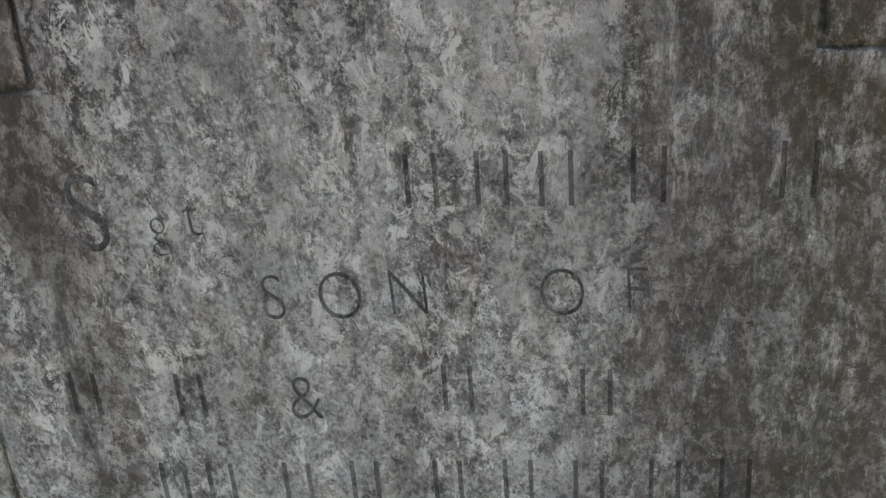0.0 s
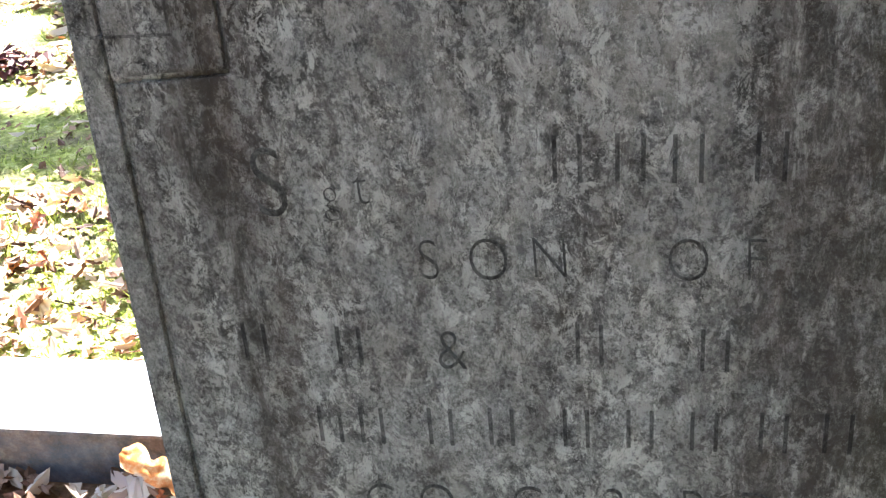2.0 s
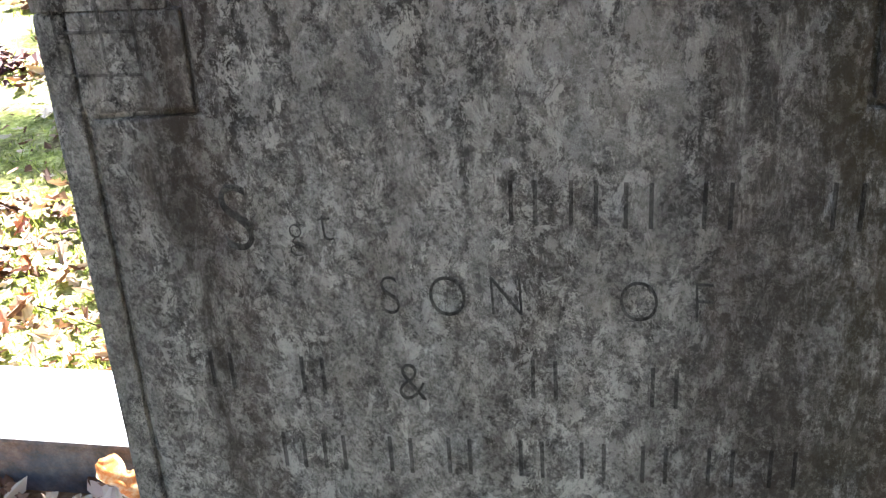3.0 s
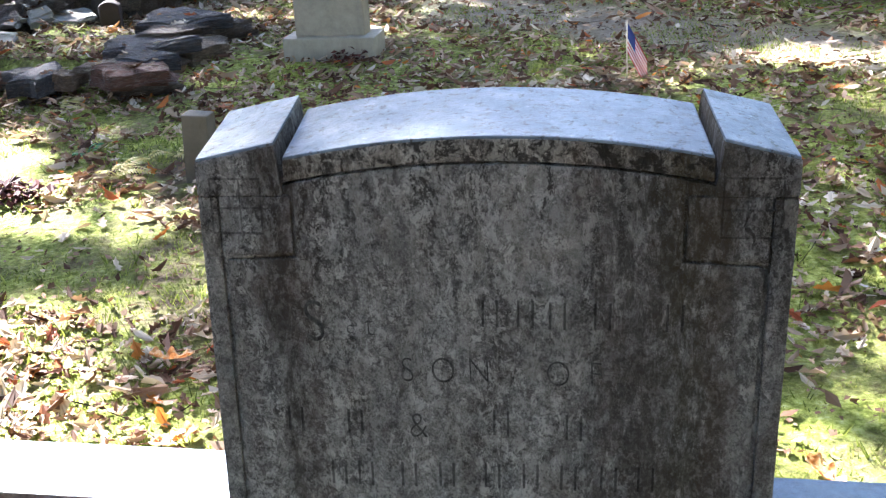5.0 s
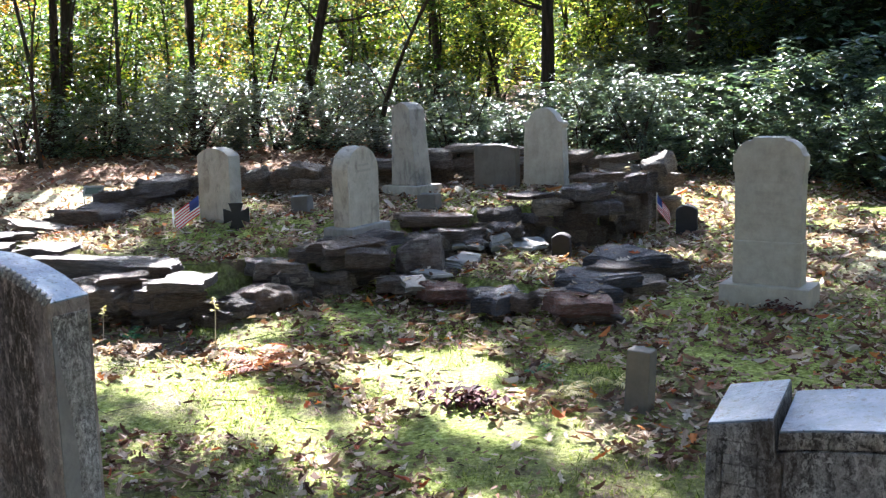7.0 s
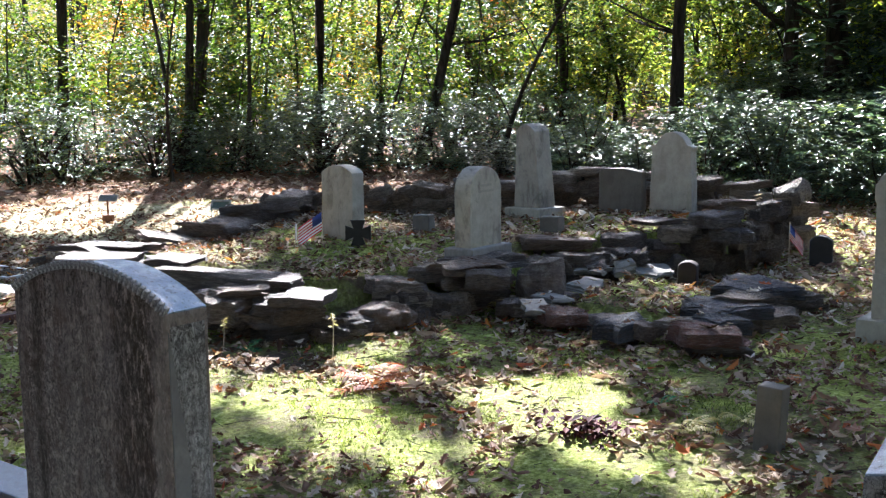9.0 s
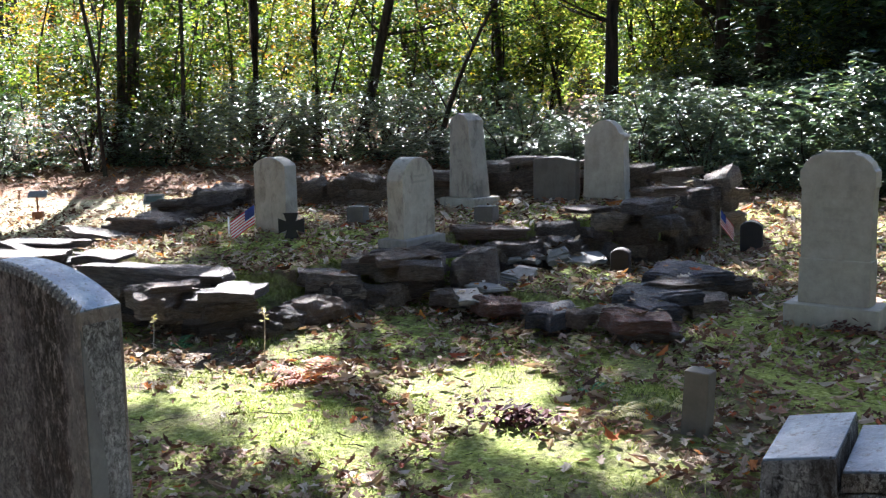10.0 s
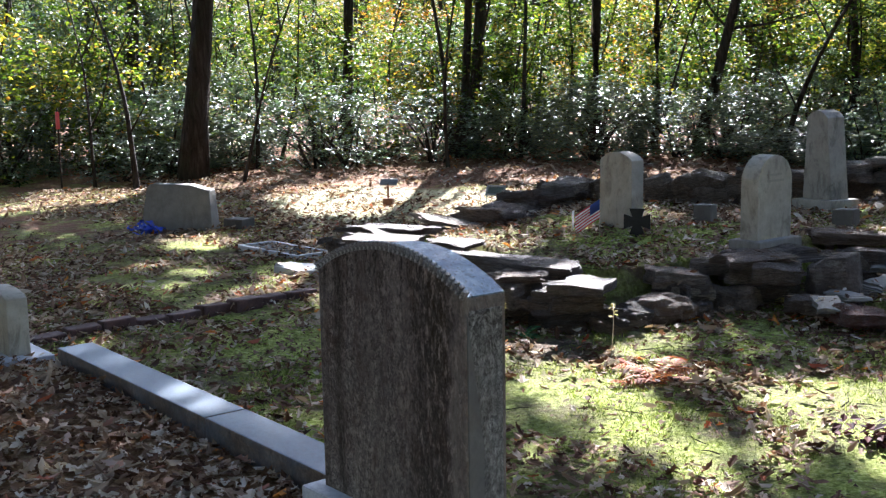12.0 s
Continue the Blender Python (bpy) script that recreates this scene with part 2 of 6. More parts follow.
def ground_mat():
    n = Nodes("mossy_ground")
    patch = n.noise(1.1, 7, 0.65)
    fine = n.noise(38, 7, 0.75)
    moss = n.ramp(fine, (0.25, (0.052, 0.062, 0.011)), (0.43, (0.155, 0.185, 0.025)), (0.55, (0.32, 0.36, 0.08)), (0.72, (0.52, 0.545, 0.26)))
    moss = n.mix(0.45, moss, n.ramp(n.noise(9, 8, 0.75), (0.36, (0.12, 0.12, 0.12)), (0.64, (0.8, 0.8, 0.8))), "OVERLAY")
    soil = n.ramp(n.noise(24, 8, 0.75), (0.25, (0.035, 0.024, 0.016)), (0.5, (0.10, 0.07, 0.045)), (0.75, (0.22, 0.16, 0.11)))
    cover = n.steps(n.maths("ADD", patch, n.maths("MULTIPLY", n.noise(7, 6, 0.7), 0.6)), 0.72, 0.95)
    base = n.mix(cover, moss, soil)
    place = n.add("ShaderNodeSeparateXYZ")
    n.put(n.where, place.inputs[0])
    # leaf mould under the trees, bare sandy track beyond the white stone
    edge = n.maths("ADD", n.maths("ADD", place.outputs[1], n.maths("MULTIPLY", place.outputs[0], -0.45)), n.maths("MULTIPLY", patch, 3.0))
    woods = n.steps(edge, 12.0, 14.0)
    litter = n.ramp(n.noise(19, 8, 0.8), (0.25, (0.05, 0.025, 0.014)), (0.5, (0.17, 0.085, 0.045)), (0.75, (0.33, 0.22, 0.13)))
    base = n.mix(woods, base, litter)
    along = n.maths("ADD", place.outputs[1], n.maths("MULTIPLY", place.outputs[0], 0.62))
    off = n.maths("ABSOLUTE", n.maths("ADD", along, n.maths("ADD", n.maths("MULTIPLY", patch, 1.0), -6.1)), 0.0)
    track = n.maths("MULTIPLY", n.steps(off, 0.25, 0.6, 1.0, 0.0), n.steps(place.outputs[0], -2.2, -0.6))
    sand = n.ramp(n.noise(30, 8, 0.75), (0.3, (0.17, 0.135, 0.105)), (0.7, (0.36, 0.31, 0.25)))
    base = n.mix(n.maths("MULTIPLY", track, 0.85), base, sand)
    base = n.mix(n.maths("MULTIPLY", n.steps(place.outputs[1], 1.1, 1.0), 0.9), base, litter)
    base = n.mix(n.maths("MULTIPLY", n.steps(place.outputs[0], -7.5, -10.0), n.steps(n.noise(3, 6, 0.7), 0.42, 0.56)), base, litter)
    # the open clearing's pool of sunlight, painted in as pale dry-grass colour
    cx = n.maths("MULTIPLY", n.maths("ADD", place.outputs[0], 9.0), 0.45)
    cy = n.maths("MULTIPLY", n.maths("ADD", place.outputs[1], -6.0), 0.75)
    away = n.maths("ADD", n.maths("ADD", n.maths("MULTIPLY", cx, cx), n.maths("MULTIPLY", cy, cy)), n.maths("MULTIPLY", patch, 0.5))
    sunlit_straw = n.ramp(n.noise(26, 8, 0.75), (0.3, (0.16, 0.15, 0.06)), (0.7, (0.5, 0.46, 0.3)))
    base = n.mix(n.steps(away, 0.9, 1.3, 0.9, 0.0), base, sunlit_straw)
    n.bump(n.maths("ADD", fine, n.noise(12, 6, 0.7)), 1.0, 0.03)
    return n.done(base, 0.95, spec=0.15)


def leaf_mat(name, stops, rough, shine, spec=0.5, trees=False):
    """Leaves: colour by leaf, light shining through them."""
    n = Nodes(name)
    colour = n.ramp(n.island(), *stops)
    if trees:
        colour = n.mix(1.0, colour, n.ramp(n.random(), (0.0, (0.28, 0.35, 0.29)), (0.35, (0.5, 0.6, 0.46)), (0.6, (0.82, 0.88, 0.54)), (0.85, (1.1, 1.02, 0.5)), (0.93, (1.5, 0.85, 0.5)), (1.0, (1.7, 0.7, 0.5))), "MULTIPLY")
    n.done(colour, rough, spec=spec)
    lit = n.add("ShaderNodeBsdfTranslucent")
    n.put(n.mix(1.0, colour, (1.0, 1.0, 0.72), "MULTIPLY"), lit.inputs[0])
    both = n.add("ShaderNodeMixShader")
    both.inputs[0].default_value = shine
    n.put(n.bsdf.outputs[0], both.inputs[1]), n.put(lit.outputs[0], both.inputs[2])
    n.put(both.outputs[0], n.out.inputs[0])
    return n.mat


def bark_mat():
    n = Nodes("bark")
    ridge = n.noise((16, 16, 3), 8, 0.7, distort=0.5)
    base = n.ramp(ridge, (0.35, (0.012, 0.009, 0.007)), (0.55, (0.05, 0.036, 0.026)), (0.75, (0.11, 0.085, 0.065)))
    growth = n.steps(n.noise((3, 3, 1.2), 7, 0.75), 0.52, 0.62)
    base = n.mix(n.maths("MULTIPLY", growth, 0.6), base, (0.045, 0.05, 0.028))
    n.bump(n.maths("ADD", ridge, n.noise((34, 34, 5), 7, 0.75)), 1.0, 0.04)
    return n.done(base, 0.9, spec=0.2)


def plain(name, colour, rough=0.6, metal=0.0, vary=0.35, scale=40):
    n = Nodes(name)
    base = n.ramp(n.noise(scale, 6, 0.7), (0.3, tuple(c * (1 - vary) for c in colour)), (0.7, tuple(min(1, c * (1 + vary * 0.5)) for c in colour)))
    n.bump(n.noise(scale * 3, 5, 0.7), 0.3, 0.002)
    return n.done(base, rough, metal)


FACE = weathered_face()
TOP = sky_tinted_top("sky_tinted_top", 1.1)
PALE_TOP = sky_tinted_top("pale_sky_tinted_top", 1.9)
WHITE = pale_marble("pale_marble", (0.44, 0.4, 0.325), (0.2, 0.172, 0.135), 0.5)
GREY = pale_marble("grey_marble", (0.39, 0.352, 0.282), (0.1, 0.082, 0.062), 0.75)
GRANITE = pale_marble("fine_granite", (0.34, 0.308, 0.25), (0.19, 0.168, 0.135), 0.45)
STAINED = pale_marble("stained_marble", (0.34, 0.305, 0.245), (0.085, 0.075, 0.062), 0.9)
SLATE = pale_marble("pale_slate", (0.2, 0.185, 0.16), (0.11, 0.1, 0.085), 0.7)
DARK = pale_marble("dark_slate", (0.15, 0.135, 0.115), (0.07, 0.06, 0.05), 0.6)
ROUGH = pale_marble("rough_granite", (0.23, 0.215, 0.19), (0.11, 0.1, 0.085), 0.6)
# face tone darkened to stand for the shade inside cut letters
CUT_SHADE = weathered_face("cut_letter_shade", 0.36)
PALE_EDGE = weathered_face("pale_edge", 1.35)
PLASTER = pale_marble("pale_patch", (0.17, 0.162, 0.148), (0.09, 0.085, 0.075), 0.8)
# face tone darkened to stand for the shade inside carved grooves
GROOVE_SHADE = weathered_face("groove_shade", 0.58)
SOOTY = weathered_face("sooty_face", 0.6, (0.84, 0.7, 0.61), False, True)
WORN_CUT = pale_marble("worn_cut", (0.325, 0.294, 0.238), (0.18, 0.16, 0.125), 0.5)
BAND = weathered_face("blotched_band", 0.9, (0.78, 0.72, 0.62), True)
STONE = wall_stone()
GROUND = ground_mat()
KERB = plain("pale_granite", (0.36, 0.36, 0.37), 0.5, vary=0.3, scale=60)


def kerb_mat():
    n = Nodes("sky_tinted_granite")
    # blue skylight is put into the granite's colour
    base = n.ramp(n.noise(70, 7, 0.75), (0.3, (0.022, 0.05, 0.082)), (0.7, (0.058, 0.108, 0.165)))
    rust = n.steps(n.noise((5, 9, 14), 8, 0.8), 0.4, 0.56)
    # upright sides take a soil stain, with their shade in its dark tone
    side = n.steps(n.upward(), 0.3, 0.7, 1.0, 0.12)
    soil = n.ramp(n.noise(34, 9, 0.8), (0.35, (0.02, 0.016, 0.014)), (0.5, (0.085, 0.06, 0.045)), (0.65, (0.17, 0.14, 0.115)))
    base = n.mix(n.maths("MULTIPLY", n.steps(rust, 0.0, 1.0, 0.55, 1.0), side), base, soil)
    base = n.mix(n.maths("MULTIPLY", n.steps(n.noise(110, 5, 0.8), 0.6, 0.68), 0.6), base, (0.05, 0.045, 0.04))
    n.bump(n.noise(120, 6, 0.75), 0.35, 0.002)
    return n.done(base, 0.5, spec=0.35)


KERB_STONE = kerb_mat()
RED_STONE = wall_stone("red_stone", True)
GREY_BLOCK = wall_stone("grey_block", tones=((0.0, (0.17, 0.15, 0.13)), (0.4, (0.22, 0.18, 0.14)), (0.7, (0.26, 0.245, 0.22)), (1.0, (0.36, 0.34, 0.3))))
BROWN_ROCK = wall_stone("brown_rock", tones=((0.0, (0.12, 0.085, 0.06)), (1.0, (0.13, 0.095, 0.07))))
BLUE_STONE = wall_stone("blue_slate", tones=((0.0, (0.05, 0.056, 0.075)), (1.0, (0.085, 0.095, 0.125))))
MOSSY = pale_marble("mossy_post", (0.115, 0.1, 0.078), (0.05, 0.046, 0.034), 0.8)
BARK = bark_mat()
LAUREL = leaf_mat("laurel_leaf", ((0.0, (0.025, 0.045, 0.026)), (0.5, (0.06, 0.1, 0.058)), (0.85, (0.11, 0.16, 0.08)), (1.0, (0.22, 0.26, 0.07))), 0.38, 0.4, 0.68)
WOODS = leaf_mat("woodland_leaf", ((0.0, (0.025, 0.05, 0.013)), (0.4, (0.085, 0.14, 0.022)), (0.75, (0.17, 0.22, 0.03)), (0.93, (0.33, 0.29, 0.045)), (1.0, (0.4, 0.17, 0.06))), 0.55, 0.56, 0.2, True)
CANOPY = leaf_mat("canopy_leaf", ((0.0, (0.05, 0.065, 0.03)), (1.0, (0.13, 0.13, 0.08))), 0.5, 0.22)
FALLEN = leaf_mat("fallen_leaf", ((0.0, (0.05, 0.025, 0.015)), (0.25, (0.13, 0.065, 0.038)), (0.48, (0.25, 0.165, 0.112)), (0.7, (0.38, 0.29, 0.21)), (0.9, (0.5, 0.43, 0.35)), (0.96, (0.3, 0.075, 0.035)), (1.0, (0.48, 0.2, 0.04))), 0.75, 0.25, 0.12)
DULL = leaf_mat("leaf_crumb", ((0.0, (0.05, 0.026, 0.016)), (0.6, (0.14, 0.08, 0.05)), (1.0, (0.26, 0.18, 0.12))), 0.8, 0.15, 0.1)
GRASS = leaf_mat("moss_blade", ((0.0, (0.045, 0.065, 0.012)), (0.5, (0.15, 0.19, 0.03)), (1.0, (0.36, 0.4, 0.09))), 0.7, 0.35, 0.2)
FERN = leaf_mat("dry_fern", ((0.0, (0.3, 0.24, 0.06)), (0.6, (0.42, 0.38, 0.16)), (1.0, (0.5, 0.4, 0.2))), 0.7, 0.35, 0.2)
RUST = leaf_mat("rust_fern", ((0.0, (0.2, 0.05, 0.02)), (1.0, (0.4, 0.15, 0.06))), 0.7, 0.35, 0.2)


# ---------------------------------------------------------------- mesh helpers
def mesh_of(name, verts, faces, material, smooth=False):
    me = bpy.data.meshes.new(name)
    me.from_pydata([tuple(v) for v in verts], [], [tuple(f) for f in faces])
    me.materials.append(material)
    if smooth:
        me.polygons.foreach_set("use_smooth", [True] * len(me.polygons))
    me.update()
    return me


def part(name, bm, material, parent, label=""):
    me = bpy.data.meshes.new(name)
    bm.to_mesh(me)
    bm.free()
    me.materials.append(material)
    ob = new(name, me)
    ob.parent = parent
    return tagged(ob, label)


def thing(name, label, category, at=(0, 0, 0), turn=0, group="", kind="", lean=(0, 0)):
    ob = new(name)
    ob.empty_display_size = 0.1
    ob.matrix_basis = pose(*at, lean[0], lean[1], turn)
    return tagged(ob, label, category, group, kind)


def worn(bm, amount, scale=9.0, seed=0.0):
    for v in bm.verts:
        v.co += noise.noise_vector(v.co * scale + Vector((seed, seed * 1.7, 0))) * amount


def slab(outline, y0, y1, bevel=0.006, cuts=0):
    """An upright tablet: an outline in x and z, from y0 to y1, with rounded edges."""
    bm = bmesh.new()
    front = [bm.verts.new((x, y0, z)) for x, z in outline]
    back = [bm.verts.new((x, y1, z)) for x, z in outline]
    bm.faces.new(front)
    bm.faces.new(back[::-1])
    for k in range(len(outline)):
        m = (k + 1) % len(outline)
        bm.faces.new((front[m], front[k], back[k], back[m]))
    bmesh.ops.recalc_face_normals(bm, faces=bm.faces)
    if bevel:
        bmesh.ops.bevel(bm, geom=[e for e in bm.edges if e.calc_face_angle(0) > 0.5], offset=bevel, segments=2, affect="EDGES", profile=0.6)
    return bm


def box(x0, x1, y0, y1, z0, z1, bevel=0.005, wear=0.0, cuts=0):
    bm = bmesh.new()
    bmesh.ops.create_cube(bm, size=1)
    for v in bm.verts:
        v.co = Vector(((x0 + x1) / 2 + v.co.x * (x1 - x0), (y0 + y1) / 2 + v.co.y * (y1 - y0), (z0 + z1) / 2 + v.co.z * (z1 - z0)))
    if bevel:
        bmesh.ops.bevel(bm, geom=list(bm.edges), offset=bevel, segments=2, affect="EDGES", profile=0.6)
    if cuts:
        bmesh.ops.subdivide_edges(bm, edges=[e for e in bm.edges if e.calc_length() > 0.08], cuts=cuts, use_grid_fill=True)
    if wear:
        worn(bm, wear)
    return bm


def tube(points, radii, sides=8):
    bm = bmesh.new()
    rings = []
    for k, (p, r) in enumerate(zip(points, radii)):
        a = Vector(points[max(0, k - 1)])
        b = Vector(points[min(len(points) - 1, k + 1)])
        q = (b - a).to_track_quat("Z", "Y")
        rings.append([bm.verts.new(Vector(p) + q @ Vector((r * math.cos(i * math.tau / sides), r * math.sin(i * math.tau / sides), 0))) for i in range(sides)])
    for a, b in zip(rings, rings[1:]):
        for i in range(sides):
            bm.faces.new((a[i], a[(i + 1) % sides], b[(i + 1) % sides], b[i]))
    bm.faces.new(rings[0][::-1])
    bm.faces.new(rings[-1])
    for f in bm.faces:
        f.smooth = True
    return bm


def arch(w, side, rise, n=14):
    """Outline of a tablet whose top is a bow: width, height of the sides, rise of the bow."""
    pts = [(-w / 2, 0.0), (w / 2, 0.0), (w / 2, side)]
    r = (w * w / 4 + rise * rise) / (2 * rise)
    a = math.asin(min(1, w / 2 / r))
    for k in range(1, n):
        t = a - 2 * a * k / n
        pts.append((r * math.sin(t), side + rise - r + r * math.cos(t)))
    pts.append((-w / 2, side))
    return pts


# ---------------------------------------------------------------- ground
SLOPE = 0.0313
TERRACE = [(-6.4, 3.95), (-5.5, 3.9), (-4.42, 3.72), (-4.2, 3.95), (-4.12, 4.4), (-3.95, 4.85), (-3.9, 5.45), (-3.6, 5.95), (-3.25, 6.45), (-3.05, 7.2), (-4.6, 7.2), (-5.6, 6.3), (-6.45, 6.15)]
PLOT = [(-3.2, 4.62), (-2.4, 4.5), (-2.3, 5.1), (-3.2, 5.5)]


def inside(poly, x, y):
    hit = False
    for (x0, y0), (x1, y1) in zip(poly, poly[1:] + poly[:1]):
        if (y0 > y) != (y1 > y) and x < (x1 - x0) * (y - y0) / (y1 - y0) + x0:
            hit = not hit
    return hit


def gz(x, y):
    """Height of the ground."""
    z = SLOPE * max(-4.0, min(y, 24.0)) + 0.03 * noise.noise((x * 0.9, y * 0.9, 0.3)) + 0.012 * noise.noise((x * 3.1, y * 3.1, 4.0))
    if y < 1.07 and -5.35 < x < 3.0:
        z = 0.165 + 0.012 * noise.noise((x * 3.1, y * 3.1, 4.0)) + 0.02 * noise.noise((x, y, 2.0))
    elif inside(TERRACE, x, y):
        z += 0.23 if y < 5.0 else 0.25
    elif inside(PLOT, x, y):
        z += 0.09
    return z


def spaced(lo, hi, near_lo, near_hi, fine, coarse):
    out, v = [], near_lo
    while v < near_hi:
        out.append(v)
        v += fine
    step, v = fine, near_lo
    left = []
    while v > lo:
        step *= coarse
        v -= step
        left.append(max(v, lo))
    step, v = fine, near_hi
    while v < hi:
        out.append(v)
        v += step
        step *= coarse
    return left[::-1] + out + [hi]


xs, ys = spaced(-900, 900, -8.5, 3.0, 0.08, 1.35), spaced(-900, 900, -1.5, 9.0, 0.08, 1.35)
gv = [(x, y, gz(x, y)) for y in ys for x in xs]
nx = len(xs)
gf = [(j * nx + i, j * nx + i + 1, (j + 1) * nx + i + 1, (j + 1) * nx + i) for j in range(len(ys) - 1) for i in range(nx - 1)]
ground = tagged(new("ground", mesh_of("ground", gv, gf, GROUND, True)), "mossy ground with bare soil and fallen leaves", "ground", kind="structure")

# ---------------------------------------------------------------- the inscribed headstone
main = thing("headstone", "dark weathered grey headstone with bowed top and cut lettering", "headstone", (0, 0, 0))
main.matrix_basis = pose(-0.0415, -0.0096, 0.0055, -1.18, 1.42, -1.42)
FY, BY = 0.57, 0.727
DIP = 0.037


def bow(x):
    return 0.970 + 0.0215 * (1 - ((x - 0.009) / 0.217) ** 2)


def settled(name, bm, material, parent, label=""):
    """A part of the old stone: its top rises to one side and to the back, and its depth runs askew."""
    for v in bm.verts:
        back = v.co.y - FY
        v.co.z += DIP * v.co.x * min(1.0, max(0.0, v.co.z / 0.5)) + (0.1 * back if v.co.z > 0.9 else 0.0)
        v.co.x -= 0.13 * back
    return part(name, bm, material, parent, label)


def row(lo, hi, n, drop):
    return [(lo + (hi - lo) * k / n, bow(lo + (hi - lo) * k / n) - drop) for k in range(n + 1)]


body_pts = [(-0.305, -0.05), (0.305, -0.05), (0.304, 0.93)] + row(0.224, -0.207, 16, 0.03) + [(-0.304, 0.93)]
settled("body", slab(body_pts, FY + 0.006, BY, 0.004), FACE, main)
settled("cap_band", slab(row(0.2255, -0.2085, 16, 0.0255) + row(-0.2085, 0.2255, 16, 0.002), FY + 0.001, BY - 0.002, 0.003), BAND, main)
settled("cap_top", slab(row(0.225, -0.208, 16, 0.004) + row(-0.208, 0.225, 16, -0.001), FY + 0.003, BY - 0.003, 0.002), TOP, main, "rain-washed bowed top, painted with pale blue sky light")
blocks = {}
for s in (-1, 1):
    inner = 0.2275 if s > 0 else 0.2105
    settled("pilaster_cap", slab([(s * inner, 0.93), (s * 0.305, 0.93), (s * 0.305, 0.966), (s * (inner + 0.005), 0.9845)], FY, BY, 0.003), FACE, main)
    settled("pilaster_top", slab([(s * (inner + 0.006), 0.9825), (s * 0.304, 0.9645), (s * 0.304, 0.9695), (s * (inner + 0.006), 0.9875)], FY + 0.003, BY - 0.003, 0.002), TOP, main, "rain-washed top, painted with pale blue sky light")
    blocks[s] = settled("pilaster_block", slab([(s * 0.2025, 0.866), (s * 0.2815, 0.862), (s * 0.2815, 0.93), (s * 0.2025, 0.93)], FY, FY + 0.02, 0.003), FACE, main)
    settled("side_strip", slab([(s * 0.284, -0.05), (s * 0.3055, -0.05), (s * 0.305, 0.929), (s * 0.283, 0.929)], FY, FY + 0.03, 0.004), FACE, main)
panel = settled("panel", slab([(-0.2795, -0.05), (0.2795, -0.05), (0.278, 0.858), (0.199, 0.862)] + row(0.199, -0.199, 14, 0.0275) + [(-0.199, 0.862), (-0.278, 0.858)], FY + 0.0005, FY + 0.02, 0.0025), FACE, main)
# raised dark strips on the two upper blocks, painted as shade in carved squares
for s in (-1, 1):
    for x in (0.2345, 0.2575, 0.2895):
        settled("groove", slab([(s * (x - 0.0009), 0.891), (s * (x + 0.0009), 0.891), (s * (x + 0.0009), 0.948), (s * (x - 0.0009), 0.948)], FY - 0.0007, FY + 0.004, 0), GROOVE_SHADE, blocks[s])
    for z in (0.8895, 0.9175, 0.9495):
        settled("groove", slab([(s * 0.2335, z - 0.0009), (s * 0.2905, z - 0.0009), (s * 0.2905, z + 0.0009), (s * 0.2335, z + 0.0009)], FY - 0.0009, FY + 0.004, 0), GROOVE_SHADE, blocks[s])


def stroke(cx, cz, w, h, name="letter_bar"):
    """A plain upright bar of a letter's size, dark like the shade in a cut."""
    cz += 0.025 * cx
    part(name, slab([(cx - w / 2, cz - h / 2), (cx + w / 2, cz - h / 2), (cx + w / 2, cz + h / 2), (cx - w / 2, cz + h / 2)], FY - 0.0006, FY + 0.004, 0), CUT_SHADE, panel)


def letter(text, cx, cz, h):
    """A raised letter drawn with the built-in font, dark like the shade in a cut."""
    curve = bpy.data.curves.new("letter", "FONT")
    curve.body, curve.size, curve.align_x, curve.extrude = text, h * 1.42, "CENTER", 0.0012
    curve.offset = -0.0011
    tmp = new("letter_curve", curve)
    me = bpy.data.meshes.new_from_object(tmp.evaluated_get(bpy.context.evaluated_depsgraph_get()))
    bpy.data.objects.remove(tmp)
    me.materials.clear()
    me.materials.append(CUT_SHADE)
    ob = new("letter", me)
    ob.parent = panel
    ob.matrix_basis = pose(cx + 0.006, FY + 0.0004, cz + 0.003 - h / 2 + 0.025 * cx, 90, -2.1) @ Matrix.Diagonal((0.8, 1, 1, 1))


for text, x, z, h in (("S", -0.190, 0.786, 0.05), ("g", -0.150, 0.779, 0.026), ("t", -0.129, 0.784, 0.028),
                      ("S", -0.089, 0.732, 0.030), ("O", -0.050, 0.733, 0.031), ("N", -0.011, 0.735, 0.030), ("O", 0.073, 0.735, 0.030), ("F", 0.112, 0.736, 0.030),
                      ("&", -0.079, 0.665, 0.032), ("C", -0.142, 0.533, 0.032), ("O", -0.099, 0.536, 0.032), ("C", -0.033, 0.540, 0.032), ("3", 0.028, 0.543, 0.032),
                      ("R", 0.081, 0.546, 0.032), ("D", 0.122, 0.548, 0.032), ("N", 0.188, 0.550, 0.032)):
    letter(text, x, z, h)
# names are left as plain bars
for x, z in ((0.001, 0.80), (0.038, 0.801), (0.071, 0.80), (0.117, 0.801), (0.189, 0.802), (-0.22, 0.664), (-0.151, 0.664), (0.012, 0.672), (0.09, 0.671),
             (-0.173, 0.598), (-0.142, 0.599), (-0.092, 0.601), (-0.049, 0.604), (0.002, 0.606), (0.044, 0.608), (0.085, 0.609), (0.128, 0.611), (0.167, 0.613)):
    stroke(x - 0.0015, z + 0.003, 0.0026, 0.03)
    stroke(x + 0.0135, z + 0.003, 0.0026, 0.03)


